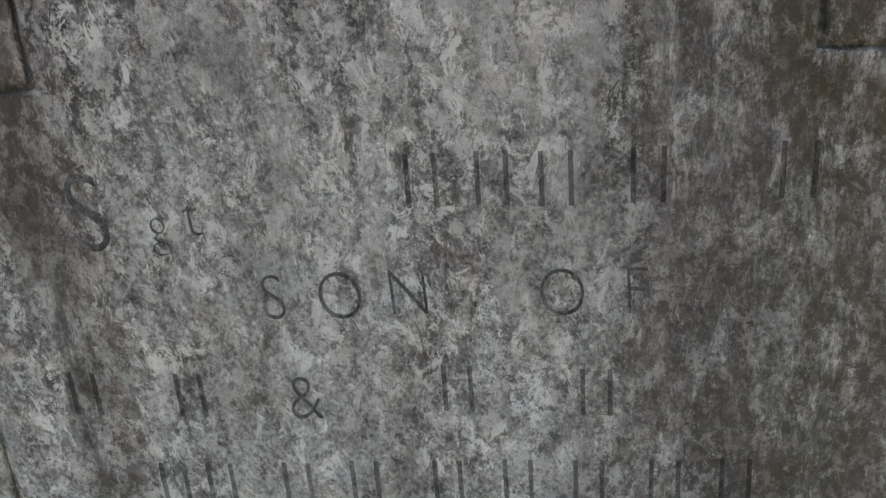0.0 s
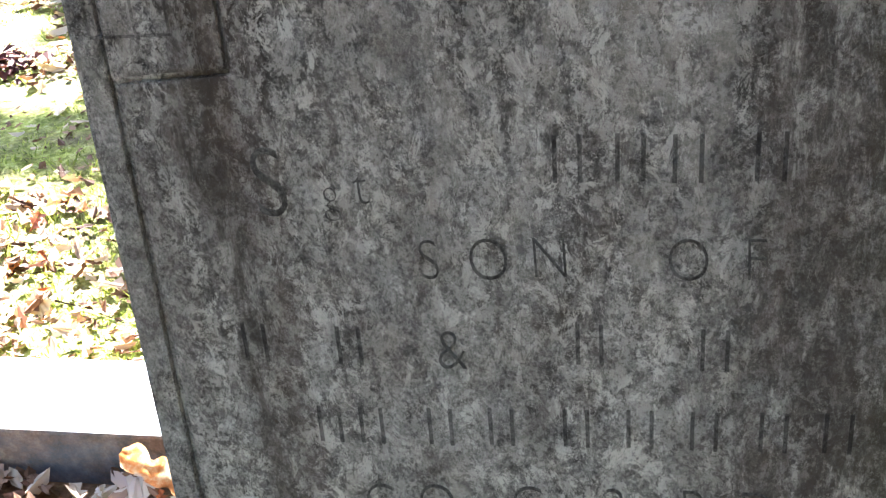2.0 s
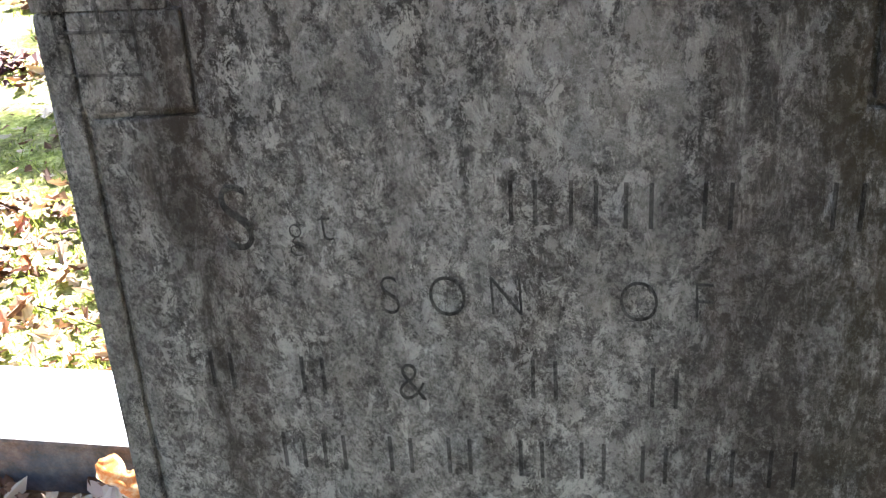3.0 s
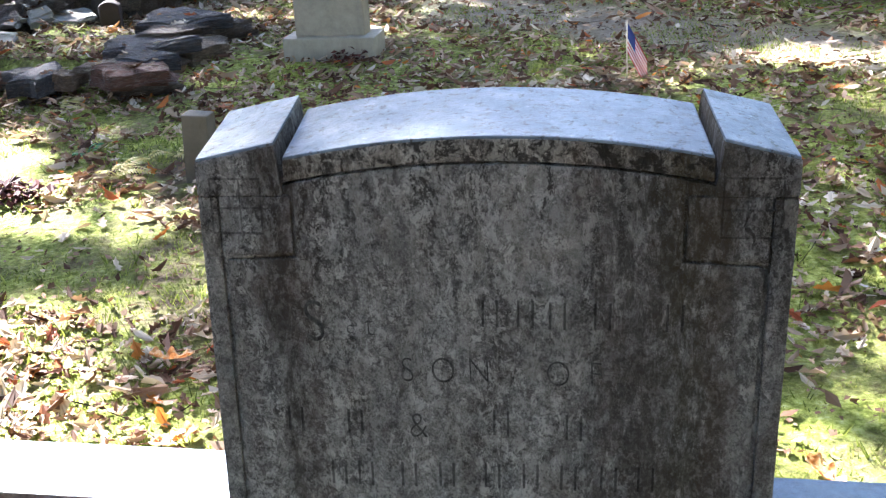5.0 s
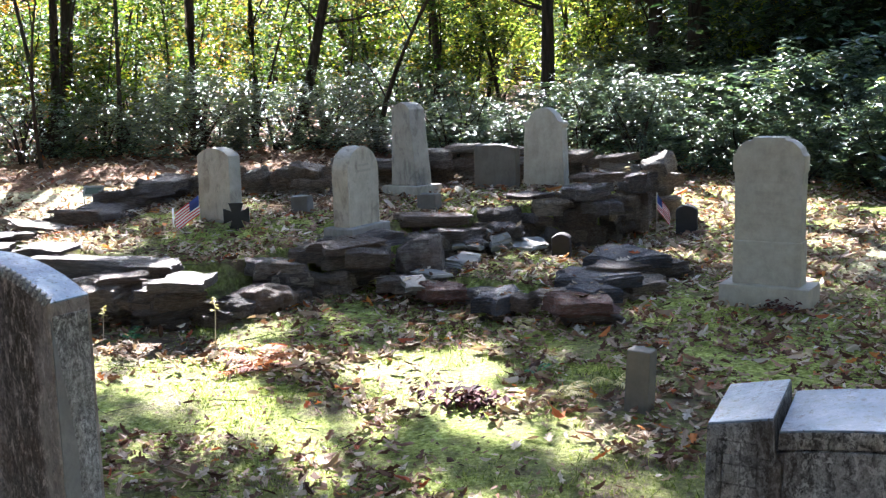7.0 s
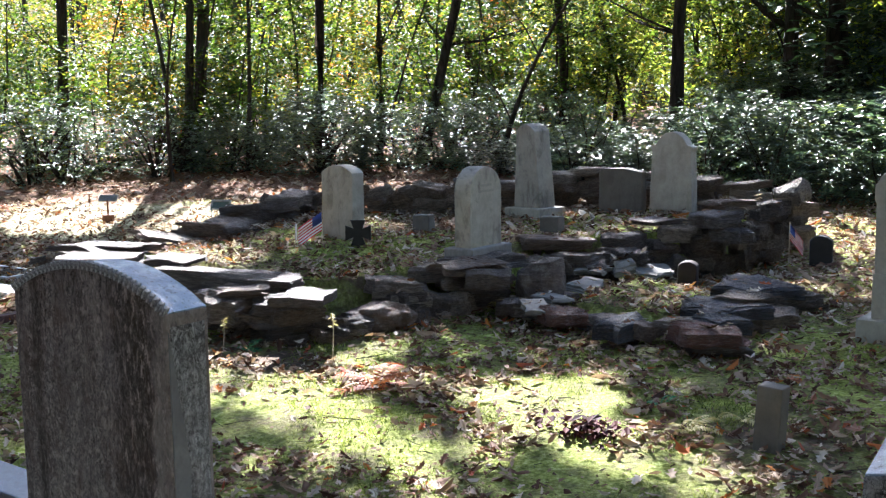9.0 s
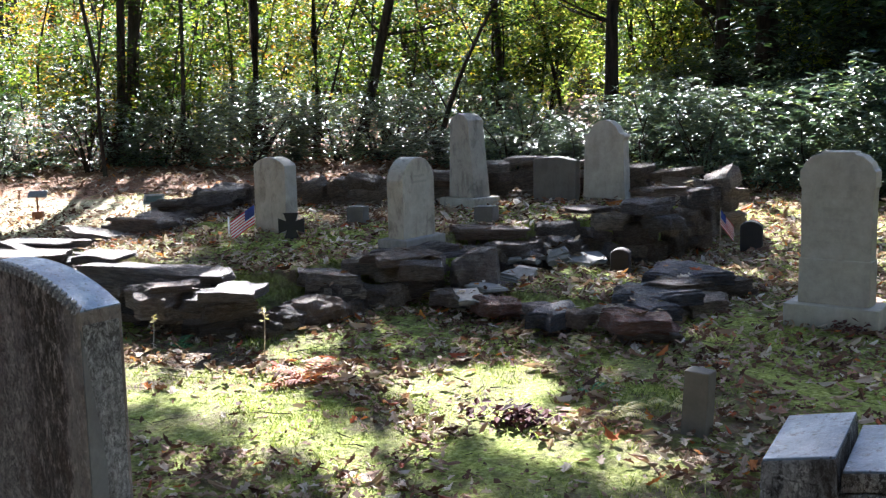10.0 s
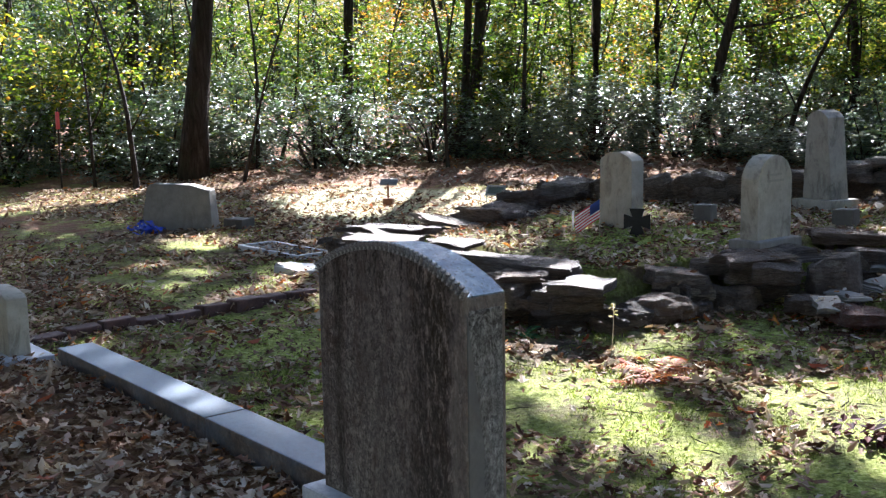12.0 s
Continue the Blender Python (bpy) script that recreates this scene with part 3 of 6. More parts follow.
# ---------------------------------------------------------------- kerb
kerb = thing("kerb", "smooth grey granite kerb in long lengths", "kerb", kind="structure")
for x0, x1 in ((-5.02, -3.575), (-3.57, -1.6), (-1.595, 0.3), (0.305, 2.2)):
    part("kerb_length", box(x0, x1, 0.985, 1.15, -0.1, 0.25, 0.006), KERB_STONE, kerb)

# ---------------------------------------------------------------- other stones
rope = thing("headstone", "dark lichen-stained headstone with rope-carved bowed edge", "headstone", (-2.24, 0.83, 0.0))
rope_body = part("body", slab(arch(0.61, 0.93, 0.085), 0, 0.125, 0.006), SOOTY, rope)
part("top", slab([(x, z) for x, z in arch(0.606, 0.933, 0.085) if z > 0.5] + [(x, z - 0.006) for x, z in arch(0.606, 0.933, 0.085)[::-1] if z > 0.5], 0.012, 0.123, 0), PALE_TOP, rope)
part("edge_face", box(0.301, 0.3075, 0.012, 0.113, 0.0, 0.9, 0.002), PALE_EDGE, rope, "paler edge")
bm = box(0.303, 0.3085, 0.006, 0.052, 0.0, 0.72, 0.002, 0.0, 2)
for v in bm.verts:
    v.co.z += v.co.z * 0.3 * (0.03 - v.co.y) / 0.03
    v.co.y += 0.008 * noise.noise((0, v.co.y * 20, v.co.z * 9)) if 0.01 < v.co.y else 0.0
part("edge_band", bm, PLASTER, rope, "smooth pale patch down the side")
part("base", box(-0.35, 0.37, -0.05, 0.14, -0.1, 0.325, 0.01), KERB, rope)

white = thing("headstone", "pale marble shouldered headstone on a stepped base", "headstone", (-1.41, 4.88, 0.15))
part("base", box(-0.235, 0.235, 0, 0.24, -0.06, 0.115, 0.006), GRANITE, white)
w_pts = [(-0.168, 0.11), (0.168, 0.11), (0.176, 0.70), (0.185, 0.71), (0.185, 0.79), (0.172, 0.80), (0.16, 0.83), (0.12, 0.865), (0.085, 0.872), (0.08, 0.885),
         (-0.08, 0.885), (-0.085, 0.872), (-0.12, 0.865), (-0.16, 0.83), (-0.172, 0.80), (-0.185, 0.79), (-0.185, 0.71), (-0.176, 0.70)]
white_tablet = part("tablet", slab(w_pts, 0.06, 0.17, 0.006), GRANITE, white)
part("plinth", box(-0.178, 0.178, 0.05, 0.18, 0.114, 0.345, 0.008), GRANITE, white)

for z, w in ((0.71, 0.15), (0.655, 0.2), (0.6, 0.13), (0.545, 0.19), (0.49, 0.16), (0.43, 0.2)):
    part("inscription_bar", box(-w / 2, w / 2, 0.0588, 0.063, z - 0.008, z + 0.008, 0), WORN_CUT, white_tablet)
stone_a = thing("headstone", "pale marble headstone with bowed top and brown stains", "headstone", (-5.24, 4.95, 0.36))
part("tablet", slab(arch(0.29, 0.51, 0.055), 0, 0.12, 0.006), GREY, stone_a)
stone_b = thing("headstone", "grey marble round-topped headstone on a slab", "headstone", (-3.95, 4.84, 0.43), 90)
round_tablet = part("tablet", slab(arch(0.33, 0.40, 0.135), -0.06, 0.06, 0.006), GREY, stone_b)
part("base", box(-0.21, 0.21, -0.11, 0.11, -0.05, 0.045, 0.01), ROUGH, stone_b)
for z, w in ((0.42, 0.12), (0.385, 0.16)):
    part("inscription_bar", box(-w / 2, w / 2, -0.0612, -0.057, z - 0.007, z + 0.007, 0), WORN_CUT, round_tablet)
stone_c = thing("headstone", "tall tapering marble headstone with a peaked top", "headstone", (-4.66, 6.58, 0.47), -15, lean=(0, -2))
part("base", box(-0.2, 0.2, -0.14, 0.14, -0.06, 0.05, 0.01), GREY, stone_c)
part("tablet", slab([(-0.15, 0.05), (0.15, 0.05), (0.105, 0.58), (0.105, 0.64), (0.06, 0.68), (0, 0.70), (-0.06, 0.68), (-0.105, 0.64), (-0.105, 0.58)], -0.08, 0.08, 0.006), STAINED, stone_c)
stone_d = thing("headstone", "pale marble headstone with eared round top", "headstone", (-3.72, 7.02, 0.45))
part("tablet", slab([(-0.18, 0), (0.18, 0), (0.16, 0.50), (0.175, 0.52), (0.17, 0.54), (0.13, 0.55), (0.1, 0.6), (0.05, 0.64), (0, 0.65), (-0.05, 0.64), (-0.1, 0.6), (-0.13, 0.55), (-0.17, 0.54), (-0.175, 0.52), (-0.16, 0.50)], 0, 0.1, 0.006), WHITE, stone_d)
stone_e = thing("headstone", "dark rough slate headstone with sloping top", "headstone", (-4.08, 6.86, 0.44))
part("tablet", slab([(-0.17, 0), (0.2, 0), (0.2, 0.36), (0.05, 0.385), (-0.15, 0.375), (-0.17, 0.35)], 0, 0.08, 0.01), DARK, stone_e)
foot = thing("footstone", "small square grey stone post in the moss", "footstone", (-1.4, 3.12, 0.08), lean=(0, 3))
part("post", box(-0.048, 0.048, -0.04, 0.04, -0.05, 0.27, 0.006, 0.002, 2), MOSSY, foot)

# ---------------------------------------------------------------- dry stone walls
def stone_mesh(seed, material=None):
    """A split slab about one metre each way, with straight broken edges and stepped layers, to be scaled."""
    rng = random.Random(seed)
    m = rng.choice((4, 5, 5, 6))
    first = rng.uniform(0.4, 1.1)
    corners = []
    for k in range(m):
        a = first + (k + rng.uniform(-0.22, 0.22)) * math.tau / m
        r = 0.5 / max(abs(math.cos(a)), abs(math.sin(a))) ** 0.8 * rng.uniform(0.82, 1.12)
        corners.append(Vector((r * math.cos(a), r * math.sin(a))))
    rim = []
    for k in range(m):
        a, b = corners[k], corners[(k + 1) % m]
        out = Vector(((b - a).y, -(b - a).x)).normalized()
        rim.append(a)
        for f in (rng.uniform(0.25, 0.42), rng.uniform(0.58, 0.8)):
            rim.append(a.lerp(b, f) + out * rng.uniform(-0.1, 0.05))
    n = len(rim)
    tilt = (rng.uniform(-0.3, 0.3), rng.uniform(-0.3, 0.3))
    split = sorted(rng.uniform(-0.35, 0.4) for k in range(2))
    rings = []
    for lo, hi in zip([-0.5] + split, split + [0.5]):
        shift = Vector((rng.uniform(-0.05, 0.05), rng.uniform(-0.05, 0.05)))
        f = rng.uniform(0.9, 1.04)
        edge = [p * f * rng.uniform(0.92, 1.05) + shift for p in rim]
        rings += [(lo + 0.03, edge, 1.0), (hi - 0.02, edge, rng.uniform(0.95, 1.0))]
    verts, faces = [], []
    for z, edge, f in rings:
        for p in edge:
            verts.append((p.x * f, p.y * f, z + max(0, z) * (p.x * tilt[0] + p.y * tilt[1]) * 2 + rng.uniform(-0.07, 0.07)))
    for lvl in range(len(rings) - 1):
        for k in range(n):
            o = (k + 1) % n
            faces.append((lvl * n + k, lvl * n + o, (lvl + 1) * n + o, (lvl + 1) * n + k))
    last, inner = (len(rings) - 1) * n, len(verts)
    shelf = rng.uniform(0, math.tau)
    for p in rim:
        f = rng.uniform(0.45, 0.88)
        up = 0.14 if math.cos(math.atan2(p.y, p.x) - shelf) > 0.1 else 0.0
        verts.append((p.x * f, p.y * f, 0.5 + p.x * tilt[0] + p.y * tilt[1] + up + rng.uniform(-0.06, 0.08)))
    for k in range(n):
        o = (k + 1) % n
        faces.append((last + k, last + o, inner + o, inner + k))
    faces += [tuple(range(inner, inner + n)), tuple(range(n))[::-1]]
    return mesh_of("stone", verts, faces, material or STONE)


STONES = [stone_mesh(k) for k in range(40)]
GREY_STONES = [stone_mesh(110 + k, GREY_BLOCK) for k in range(12)]
RED_BLOCK = stone_mesh(71, RED_STONE)
BLUE_BLOCK = stone_mesh(73, BLUE_STONE)


def lay(parent, rng, x, y, z, length, depth, thick, turn, tip=4, kinds=None):
    ob = new("stone", rng.choice(kinds or STONES))
    ob.parent = parent
    ob.matrix_basis = pose(x, y, z, rng.uniform(-tip, tip), rng.uniform(-tip, tip), turn + rng.uniform(-16, 16) + rng.choice((0, 180))) @ Matrix.Diagonal((length, depth, thick, 1))
    return ob


def wall(label, pts, tops, depth, course, seed, cap=1.12, sizes=(0.11, 0.15, 0.2, 0.26, 0.33, 0.44), kinds=None):
    """A dry stone wall along a line, with the height of its top at each point."""
    rng = random.Random(seed)
    w = thing("dry_stone_wall", label, "stone wall", kind="structure")
    for (p0, t0), (p1, t1) in zip(zip(pts, tops), zip(pts[1:], tops[1:])):
        a, b = Vector(p0), Vector(p1)
        length = (b - a).length
        turn = math.degrees(math.atan2(b.y - a.y, b.x - a.x))
        side = Vector((-(b - a).y, (b - a).x)).normalized()
        s = -0.1
        while s < length:
            size = rng.choice(sizes) * rng.uniform(0.85, 1.15)
            f = min(1, max(0, (s + size / 2) / length))
            p = a.lerp(b, f)
            z, top_z = SLOPE * p.y - 0.04, t0 + (t1 - t0) * f + rng.uniform(-0.04, 0.03)
            while z < top_z - 0.02:
                thick = min(course * rng.choice((0.45, 0.6, 0.8, 1.0, 1.25)), max(0.05, top_z - z))
                last = z + thick > top_z - 0.03
                k = cap * rng.uniform(0.9, 1.15) if last else rng.uniform(0.85, 1.1)
                q = p + side * rng.uniform(-0.06, 0.06) + (b - a).normalized() * rng.uniform(-0.07, 0.07)
                lay(w, rng, q.x, q.y, z + thick / 2, size * 1.15 * k, depth * rng.uniform(0.75, 1.1) * k, thick * 1.06, turn, 12 if last else 5, kinds)
                if rng.random() < 0.4:
                    r = p - side * depth * rng.uniform(0.35, 0.55)
                    lay(w, rng, r.x, r.y, z + thick * 0.4, size * 0.55, depth * 0.4, thick * 0.7, turn + rng.uniform(-40, 40), 14)
                z += thick
            s += size
    return w


def set_stones(parent, rows, seed, kinds=None):
    """Single slabs of a wall, each at its own place: middle, length, depth, thickness and turn."""
    rng = random.Random(seed)
    for x, y, z, length, depth, thick, turn in rows:
        ob = new("stone", rng.choice(kinds or STONES))
        ob.parent = parent
        ob.matrix_basis = pose(x, y, z, rng.uniform(-3, 3), rng.uniform(-3, 3), turn + rng.uniform(-5, 5)) @ Matrix.Diagonal((length * 1.14, min(depth, 0.44) * 1.08, max(thick * 0.82, 0.032), 1))


FRONT_TOPS = [(-4.905, 3.601, 0.334, 1.168, 0.55, 0.131, 1), (-4.539, 3.334, 0.283, 0.376, 0.43, 0.154, 10), (-4.097, 3.394, 0.259, 0.284, 0.219, 0.083, 30), (-4.249, 3.357, 0.273, 0.301, 0.334, 0.135, 0), (-4.033, 4.112, 0.309, 0.326, 0.349, 0.101, 56), (-3.979, 4.136, 0.253, 0.314, 0.412, 0.094, 45), (-4.013, 4.512, 0.34, 0.365, 0.305, 0.099, 35), (-3.863, 4.505, 0.301, 0.231, 0.307, 0.098, 29), (-3.795, 4.519, 0.395, 0.432, 0.55, 0.07, 42), (-3.635, 4.533, 0.34, 0.3, 0.495, 0.12, 36)]
STEP_TOPS = [(-4.015, 5.523, 0.384, 0.365, 0.55, 0.132, 36), (-3.772, 5.235, 0.307, 0.177, 0.361, 0.106, 28), (-3.77, 5.553, 0.413, 0.638, 0.55, 0.094, 66), (-3.642, 5.477, 0.33, 0.418, 0.55, 0.1, 63), (-3.496, 5.836, 0.424, 0.336, 0.478, 0.111, 69), (-3.377, 6.042, 0.538, 0.392, 0.55, 0.045, 49), (-3.199, 6.103, 0.457, 0.337, 0.487, 0.127, 42), (-3.178, 6.373, 0.493, 0.301, 0.55, 0.115, 38), (-2.963, 6.133, 0.572, 0.408, 0.55, 0.096, 59), (-2.983, 6.411, 0.638, 0.446, 0.55, 0.084, 66), (-2.84, 6.75, 0.572, 0.28, 0.55, 0.156, 24), (-3.298, 5.611, 0.354, 0.231, 0.33, 0.093, 53), (-2.83, 6.114, 0.468, 0.332, 0.345, 0.103, 42)]
low_front = wall("low dry stone wall of dark flat slabs round the raised plot", [(-6.75, 3.75), (-6.0, 3.72), (-4.9, 3.55), (-4.15, 3.42)], [0.35, 0.34, 0.3, 0.24], 0.36, 0.085, 3, 1.0)
wall("low dry stone wall of dark flat slabs beside the raised plot", [(-4.0, 3.5), (-3.95, 4.1), (-3.75, 4.6)], [0.2, 0.24, 0.29], 0.28, 0.085, 4, 1.0, (0.11, 0.15, 0.2, 0.26, 0.34))
set_stones(low_front, FRONT_TOPS, 21)
steps_wall = wall("dry stone wall of dark slabs stepping up the slope", [(-3.72, 5.2), (-3.4, 5.75), (-3.05, 6.25), (-2.85, 6.85)], [0.33, 0.38, 0.47, 0.56], 0.24, 0.1, 5, 1.0, (0.11, 0.14, 0.18, 0.23))
set_stones(steps_wall, [(x, y, z, length * 0.85, min(depth, 0.3), thick * 0.9, turn) for x, y, z, length, depth, thick, turn in STEP_TOPS], 22)
wall("dry stone wall of squared grey blocks behind the graves", [(-2.9, 7.35), (-4.45, 7.35), (-5.0, 6.85), (-5.65, 6.3), (-6.55, 6.1)], [0.72, 0.76, 0.72, 0.68, 0.62], 0.28, 0.1, 6, 1.0, (0.22, 0.28, 0.34, 0.4), GREY_STONES)
wall("low dry stone wall of dark slabs down the far side of the raised plot", [(-6.6, 6.0), (-6.45, 5.3), (-6.25, 4.7), (-6.3, 4.0)], [0.6, 0.5, 0.44, 0.42], 0.4, 0.08, 8, 1.25)
border = thing("grave_border", "low border of dark slate slabs and one reddish block round a grave", "stone border", kind="structure")
brng = random.Random(77)
BORDER_STONES = [(-3.424, 4.426, 0.212, 0.173, 0.262, 0.056, 46), (-3.05, 4.361, 0.204, 0.306, 0.279, 0.072, 19), (-2.65, 4.271, 0.208, 0.225, 0.449, 0.085, 6), (-2.501, 4.259, 0.214, 0.214, 0.233, 0.062, 24), (-2.177, 4.249, 0.235, 0.391, 0.334, 0.071, 18), (-2.213, 4.302, 0.157, 0.149, 0.14, 0.045, 22), (-2.222, 4.445, 0.253, 0.207, 0.343, 0.074, 53), (-2.361, 4.311, 0.265, 0.211, 0.14, 0.02, 38), (-2.316, 4.651, 0.272, 0.361, 0.451, 0.076, 74), (-2.239, 4.844, 0.32, 0.336, 0.284, 0.03, 58), (-2.348, 5.183, 0.305, 0.392, 0.488, 0.069, 56)]
for k, (x, y, z, length, depth, thick, turn) in enumerate(BORDER_STONES):
    kinds = [RED_BLOCK] if k in (1, 4) else [BLUE_BLOCK] if k in (2, 6, 8, 10) else None
    set_stones(border, [(x, y, z, length, depth, thick + 0.02, turn)], 40 + k, kinds)
    if k in (2, 4, 6, 8, 10):
        set_stones(border, [(x + 0.02, y + 0.03, z - thick - 0.02, length * 0.85, depth * 0.9, 0.09, turn + 9)], 60 + k)
set_stones(border, [(-3.3, 4.5, 0.19, 0.3, 0.24, 0.09, 35), (-2.82, 4.42, 0.18, 0.26, 0.22, 0.09, 12), (-2.1, 4.95, 0.19, 0.36, 0.26, 0.13, 85), (-2.16, 5.3, 0.22, 0.4, 0.28, 0.13, 70), (-3.38, 4.75, 0.2, 0.3, 0.26, 0.08, 60)], 80)
SLATES = [stone_mesh(90 + k, SLATE) for k in range(5)]
LOOSE_SLATES = [(-3.474, 5.424, 0.288, 0.266, 0.49, 0.025, 43), (-3.315, 5.542, 0.318, 0.174, 0.382, 0.064, 29), (-3.153, 5.576, 0.276, 0.245, 0.379, 0.028, 39), (-3.286, 4.608, 0.246, 0.192, 0.484, 0.028, 55), (-3.326, 5.081, 0.247, 0.236, 0.298, 0.027, 39), (-3.189, 4.344, 0.238, 0.193, 0.28, 0.024, 53)]
for k, (x, y, z, a, b, c, turn) in enumerate(LOOSE_SLATES):
    tip = (6, 12, 5, -4, 4, 7)[k]
    slate = thing("loose_slab", "loose pale grey slab lying in the small plot", "stone slab", (x, y, z), turn, "loose slabs", lean=(tip, -tip * 0.6))
    ob = new("slab_piece", SLATES[k % 5])
    ob.parent = slate
    ob.matrix_basis = Matrix.Diagonal((a * 1.1, min(b, 0.3), max(c, 0.03), 1))
bslab = thing("stone_slab", "broad flat grey slab under the round-topped headstone", "stone slab", (-3.86, 4.74, 0.395), 42)
lay(bslab, brng, 0, 0, 0, 0.6, 0.5, 0.07, 0, 1)
boulder = thing("boulder", "rounded grey boulder at the corner of the wall", "boulder", (-3.45, 4.82, 0.24), 30)
bm = bmesh.new()
bmesh.ops.create_icosphere(bm, subdivisions=2, radius=1.0)
for v in bm.verts:
    v.co = Vector((v.co.x * 0.17, v.co.y * 0.16, v.co.z * 0.2)) * (1 + 0.4 * noise.noise(v.co * 1.6) + 0.06 * noise.noise(v.co * 5))
part("stone", bm, STONE, boulder)
brown_rock = thing("boulder", "low brown weathered boulder in the wall's corner", "boulder", (-3.93, 3.86, 0.175), 35)
bm = bmesh.new()
bmesh.ops.create_icosphere(bm, subdivisions=3, radius=1.0)
for v in bm.verts:
    v.co = Vector((v.co.x * 0.21, v.co.y * 0.15, v.co.z * 0.09)) * (1 + 0.35 * noise.noise(v.co * 1.9 + Vector((3, 0, 0))) + 0.1 * noise.noise(v.co * 5))
part("stone", bm, BROWN_ROCK, brown_rock)
LOOSE_CAPS = [(-6.309, 3.891, 0.4, 0.706, 0.418, 0.039, 32), (-5.988, 3.557, 0.388, 0.537, 0.525, 0.044, 24), (-5.504, 3.655, 0.394, 0.323, 0.466, 0.042, 21), (-4.304, 3.546, 0.399, 0.17, 0.339, 0.043, 29), (-4.019, 3.391, 0.356, 0.34, 0.388, 0.058, 38), (-4.448, 3.322, 0.36, 0.292, 0.256, 0.03, 46)]
for x, y, z, a, b, c, turn in LOOSE_CAPS:
    cap = thing("cap_slab", "flat dark slab lying loose on the low wall", "stone slab", (x, y, z), turn, "cap slabs on the low wall")
    set_stones(cap, [(0, 0, 0, a, b, c + 0.012, 0)], int(-x * 100))

# ---------------------------------------------------------------- leaves, shrubs and trees
def leaf_cloud(rng, tips, per, size, slim, spread, droop=0.2):
    """Rosettes of folded leaves at the given tips. Returns vertices and faces."""
    verts, faces = [], []
    for tip in tips:
        for k in range(per):
            a = rng.uniform(0, math.tau)
            e = rng.uniform(-0.5, 0.8) - droop
            d = Vector((math.cos(a) * math.cos(e), math.sin(a) * math.cos(e), math.sin(e)))
            s = d.cross(Vector((0, 0, 1))).normalized()
            n = s.cross(d)
            s = (s + n * rng.uniform(-0.7, 0.7)).normalized()
            n = s.cross(d)
            ln = size * rng.uniform(0.7, 1.25)
            p = tip + d * spread * rng.random()
            i = len(verts)
            verts += [p, p + d * ln * 0.5 + s * ln * slim + n * ln * 0.06, p + d * ln - n * ln * 0.08, p + d * ln * 0.5 - s * ln * slim + n * ln * 0.06]
            faces += [(i, i + 1, i + 2, i + 3)]
    return verts, faces


def shrub_parts(seed, wide, high, tips, per, size, slim):
    rng = random.Random(seed)
    pts = []
    while len(pts) < tips:
        v = Vector((rng.uniform(-1, 1), rng.uniform(-1, 1), rng.uniform(0, 1)))
        lump = 0.72 + 0.4 * noise.noise(v * 2.3 + Vector((seed, 0, 0)))
        if 0.25 < v.x ** 2 + v.y ** 2 + (v.z - 0.35) ** 2 * 1.6 < lump:
            pts.append(Vector((v.x * wide, v.y * wide, 0.06 + v.z * high)))
    leaves = mesh_of("foliage", *leaf_cloud(rng, pts, per, size, slim, size * 0.6), LAUREL)
    stems = bmesh.new()
    for k in range(9):
        goal = rng.choice(pts)
        start = Vector((rng.uniform(-0.15, 0.15), rng.uniform(-0.15, 0.15), -0.1))
        mid = start.lerp(goal, 0.5) + Vector((rng.uniform(-0.2, 0.2), rng.uniform(-0.2, 0.2), 0.15))
        one = tube([start, mid, goal], [0.025, 0.016, 0.006], 5)
        me = bpy.data.meshes.new("tmp")
        one.to_mesh(me)
        one.free()
        stems.from_mesh(me)
    me = bpy.data.meshes.new("stem")
    stems.to_mesh(me)
    stems.free()
    me.materials.append(BARK)
    return leaves, me


SHRUBS = [shrub_parts(20 + k, w, h, 420, 9, 0.103, 0.21) for k, (w, h) in enumerate(((1.2, 1.5), (1.0, 2.1), (1.4, 1.8), (1.1, 1.3)))]
OPEN_SHRUBS = [shrub_parts(30 + k, w, h, 250, 9, 0.08, 0.22) for k, (w, h) in enumerate(((1.1, 1.4), (1.2, 2.0), (0.9, 1.7)))]
rng = random.Random(5)


def shrub(x, y, size=1.0, lift=1.0, sparse=False):
    leaves, stems = rng.choice(OPEN_SHRUBS if sparse else SHRUBS)
    s = thing("laurel_shrub", "open glossy-leaved shrub with pale glints" if sparse else "dark green glossy-leaved shrub at the wood's edge", "shrub", (x, y, gz(x, y)), rng.uniform(0, 360), "woodland shrubs")
    s.scale = (size, size, size * lift)
    for name, me in (("foliage", leaves), ("stem", stems)):
        ob = new(name, me)
        ob.parent = s
    return s


EDGE = [(-17, 2.0), (-14.6, 5.0), (-12.6, 8.6), (-9.8, 10.6), (-7.2, 11.0), (-4.6, 10.9), (-2.6, 10.2), (-1.0, 9.2), (0.1, 7.7), (1.2, 6.6), (3.5, 5.8)]
for row, (back, count, tall) in enumerate(((0.5, 34, 0.55), (1.5, 30, 0.64), (2.8, 26, 0.74))):
    for k in range(count):
        f = (k + rng.uniform(0.1, 0.9)) / count * (len(EDGE) - 1)
        i = min(int(f), len(EDGE) - 2)
        a, b = Vector(EDGE[i]), Vector(EDGE[i + 1])
        p = a.lerp(b, f - i)
        side = Vector((-(b - a).y, (b - a).x)).normalized()
        q = p + side * (back + rng.uniform(-0.4, 0.4))
        grow = 1.12 if q.x > -4.0 else 1.25 if q.x < -13 else 0.85 if q.x > -8.5 else 1.05
        shrub(q.x, q.y, rng.uniform(0.7, 1.05), tall * grow * rng.uniform(0.65, 1.3), q.x < -8.0 and rng.random() < 0.6)
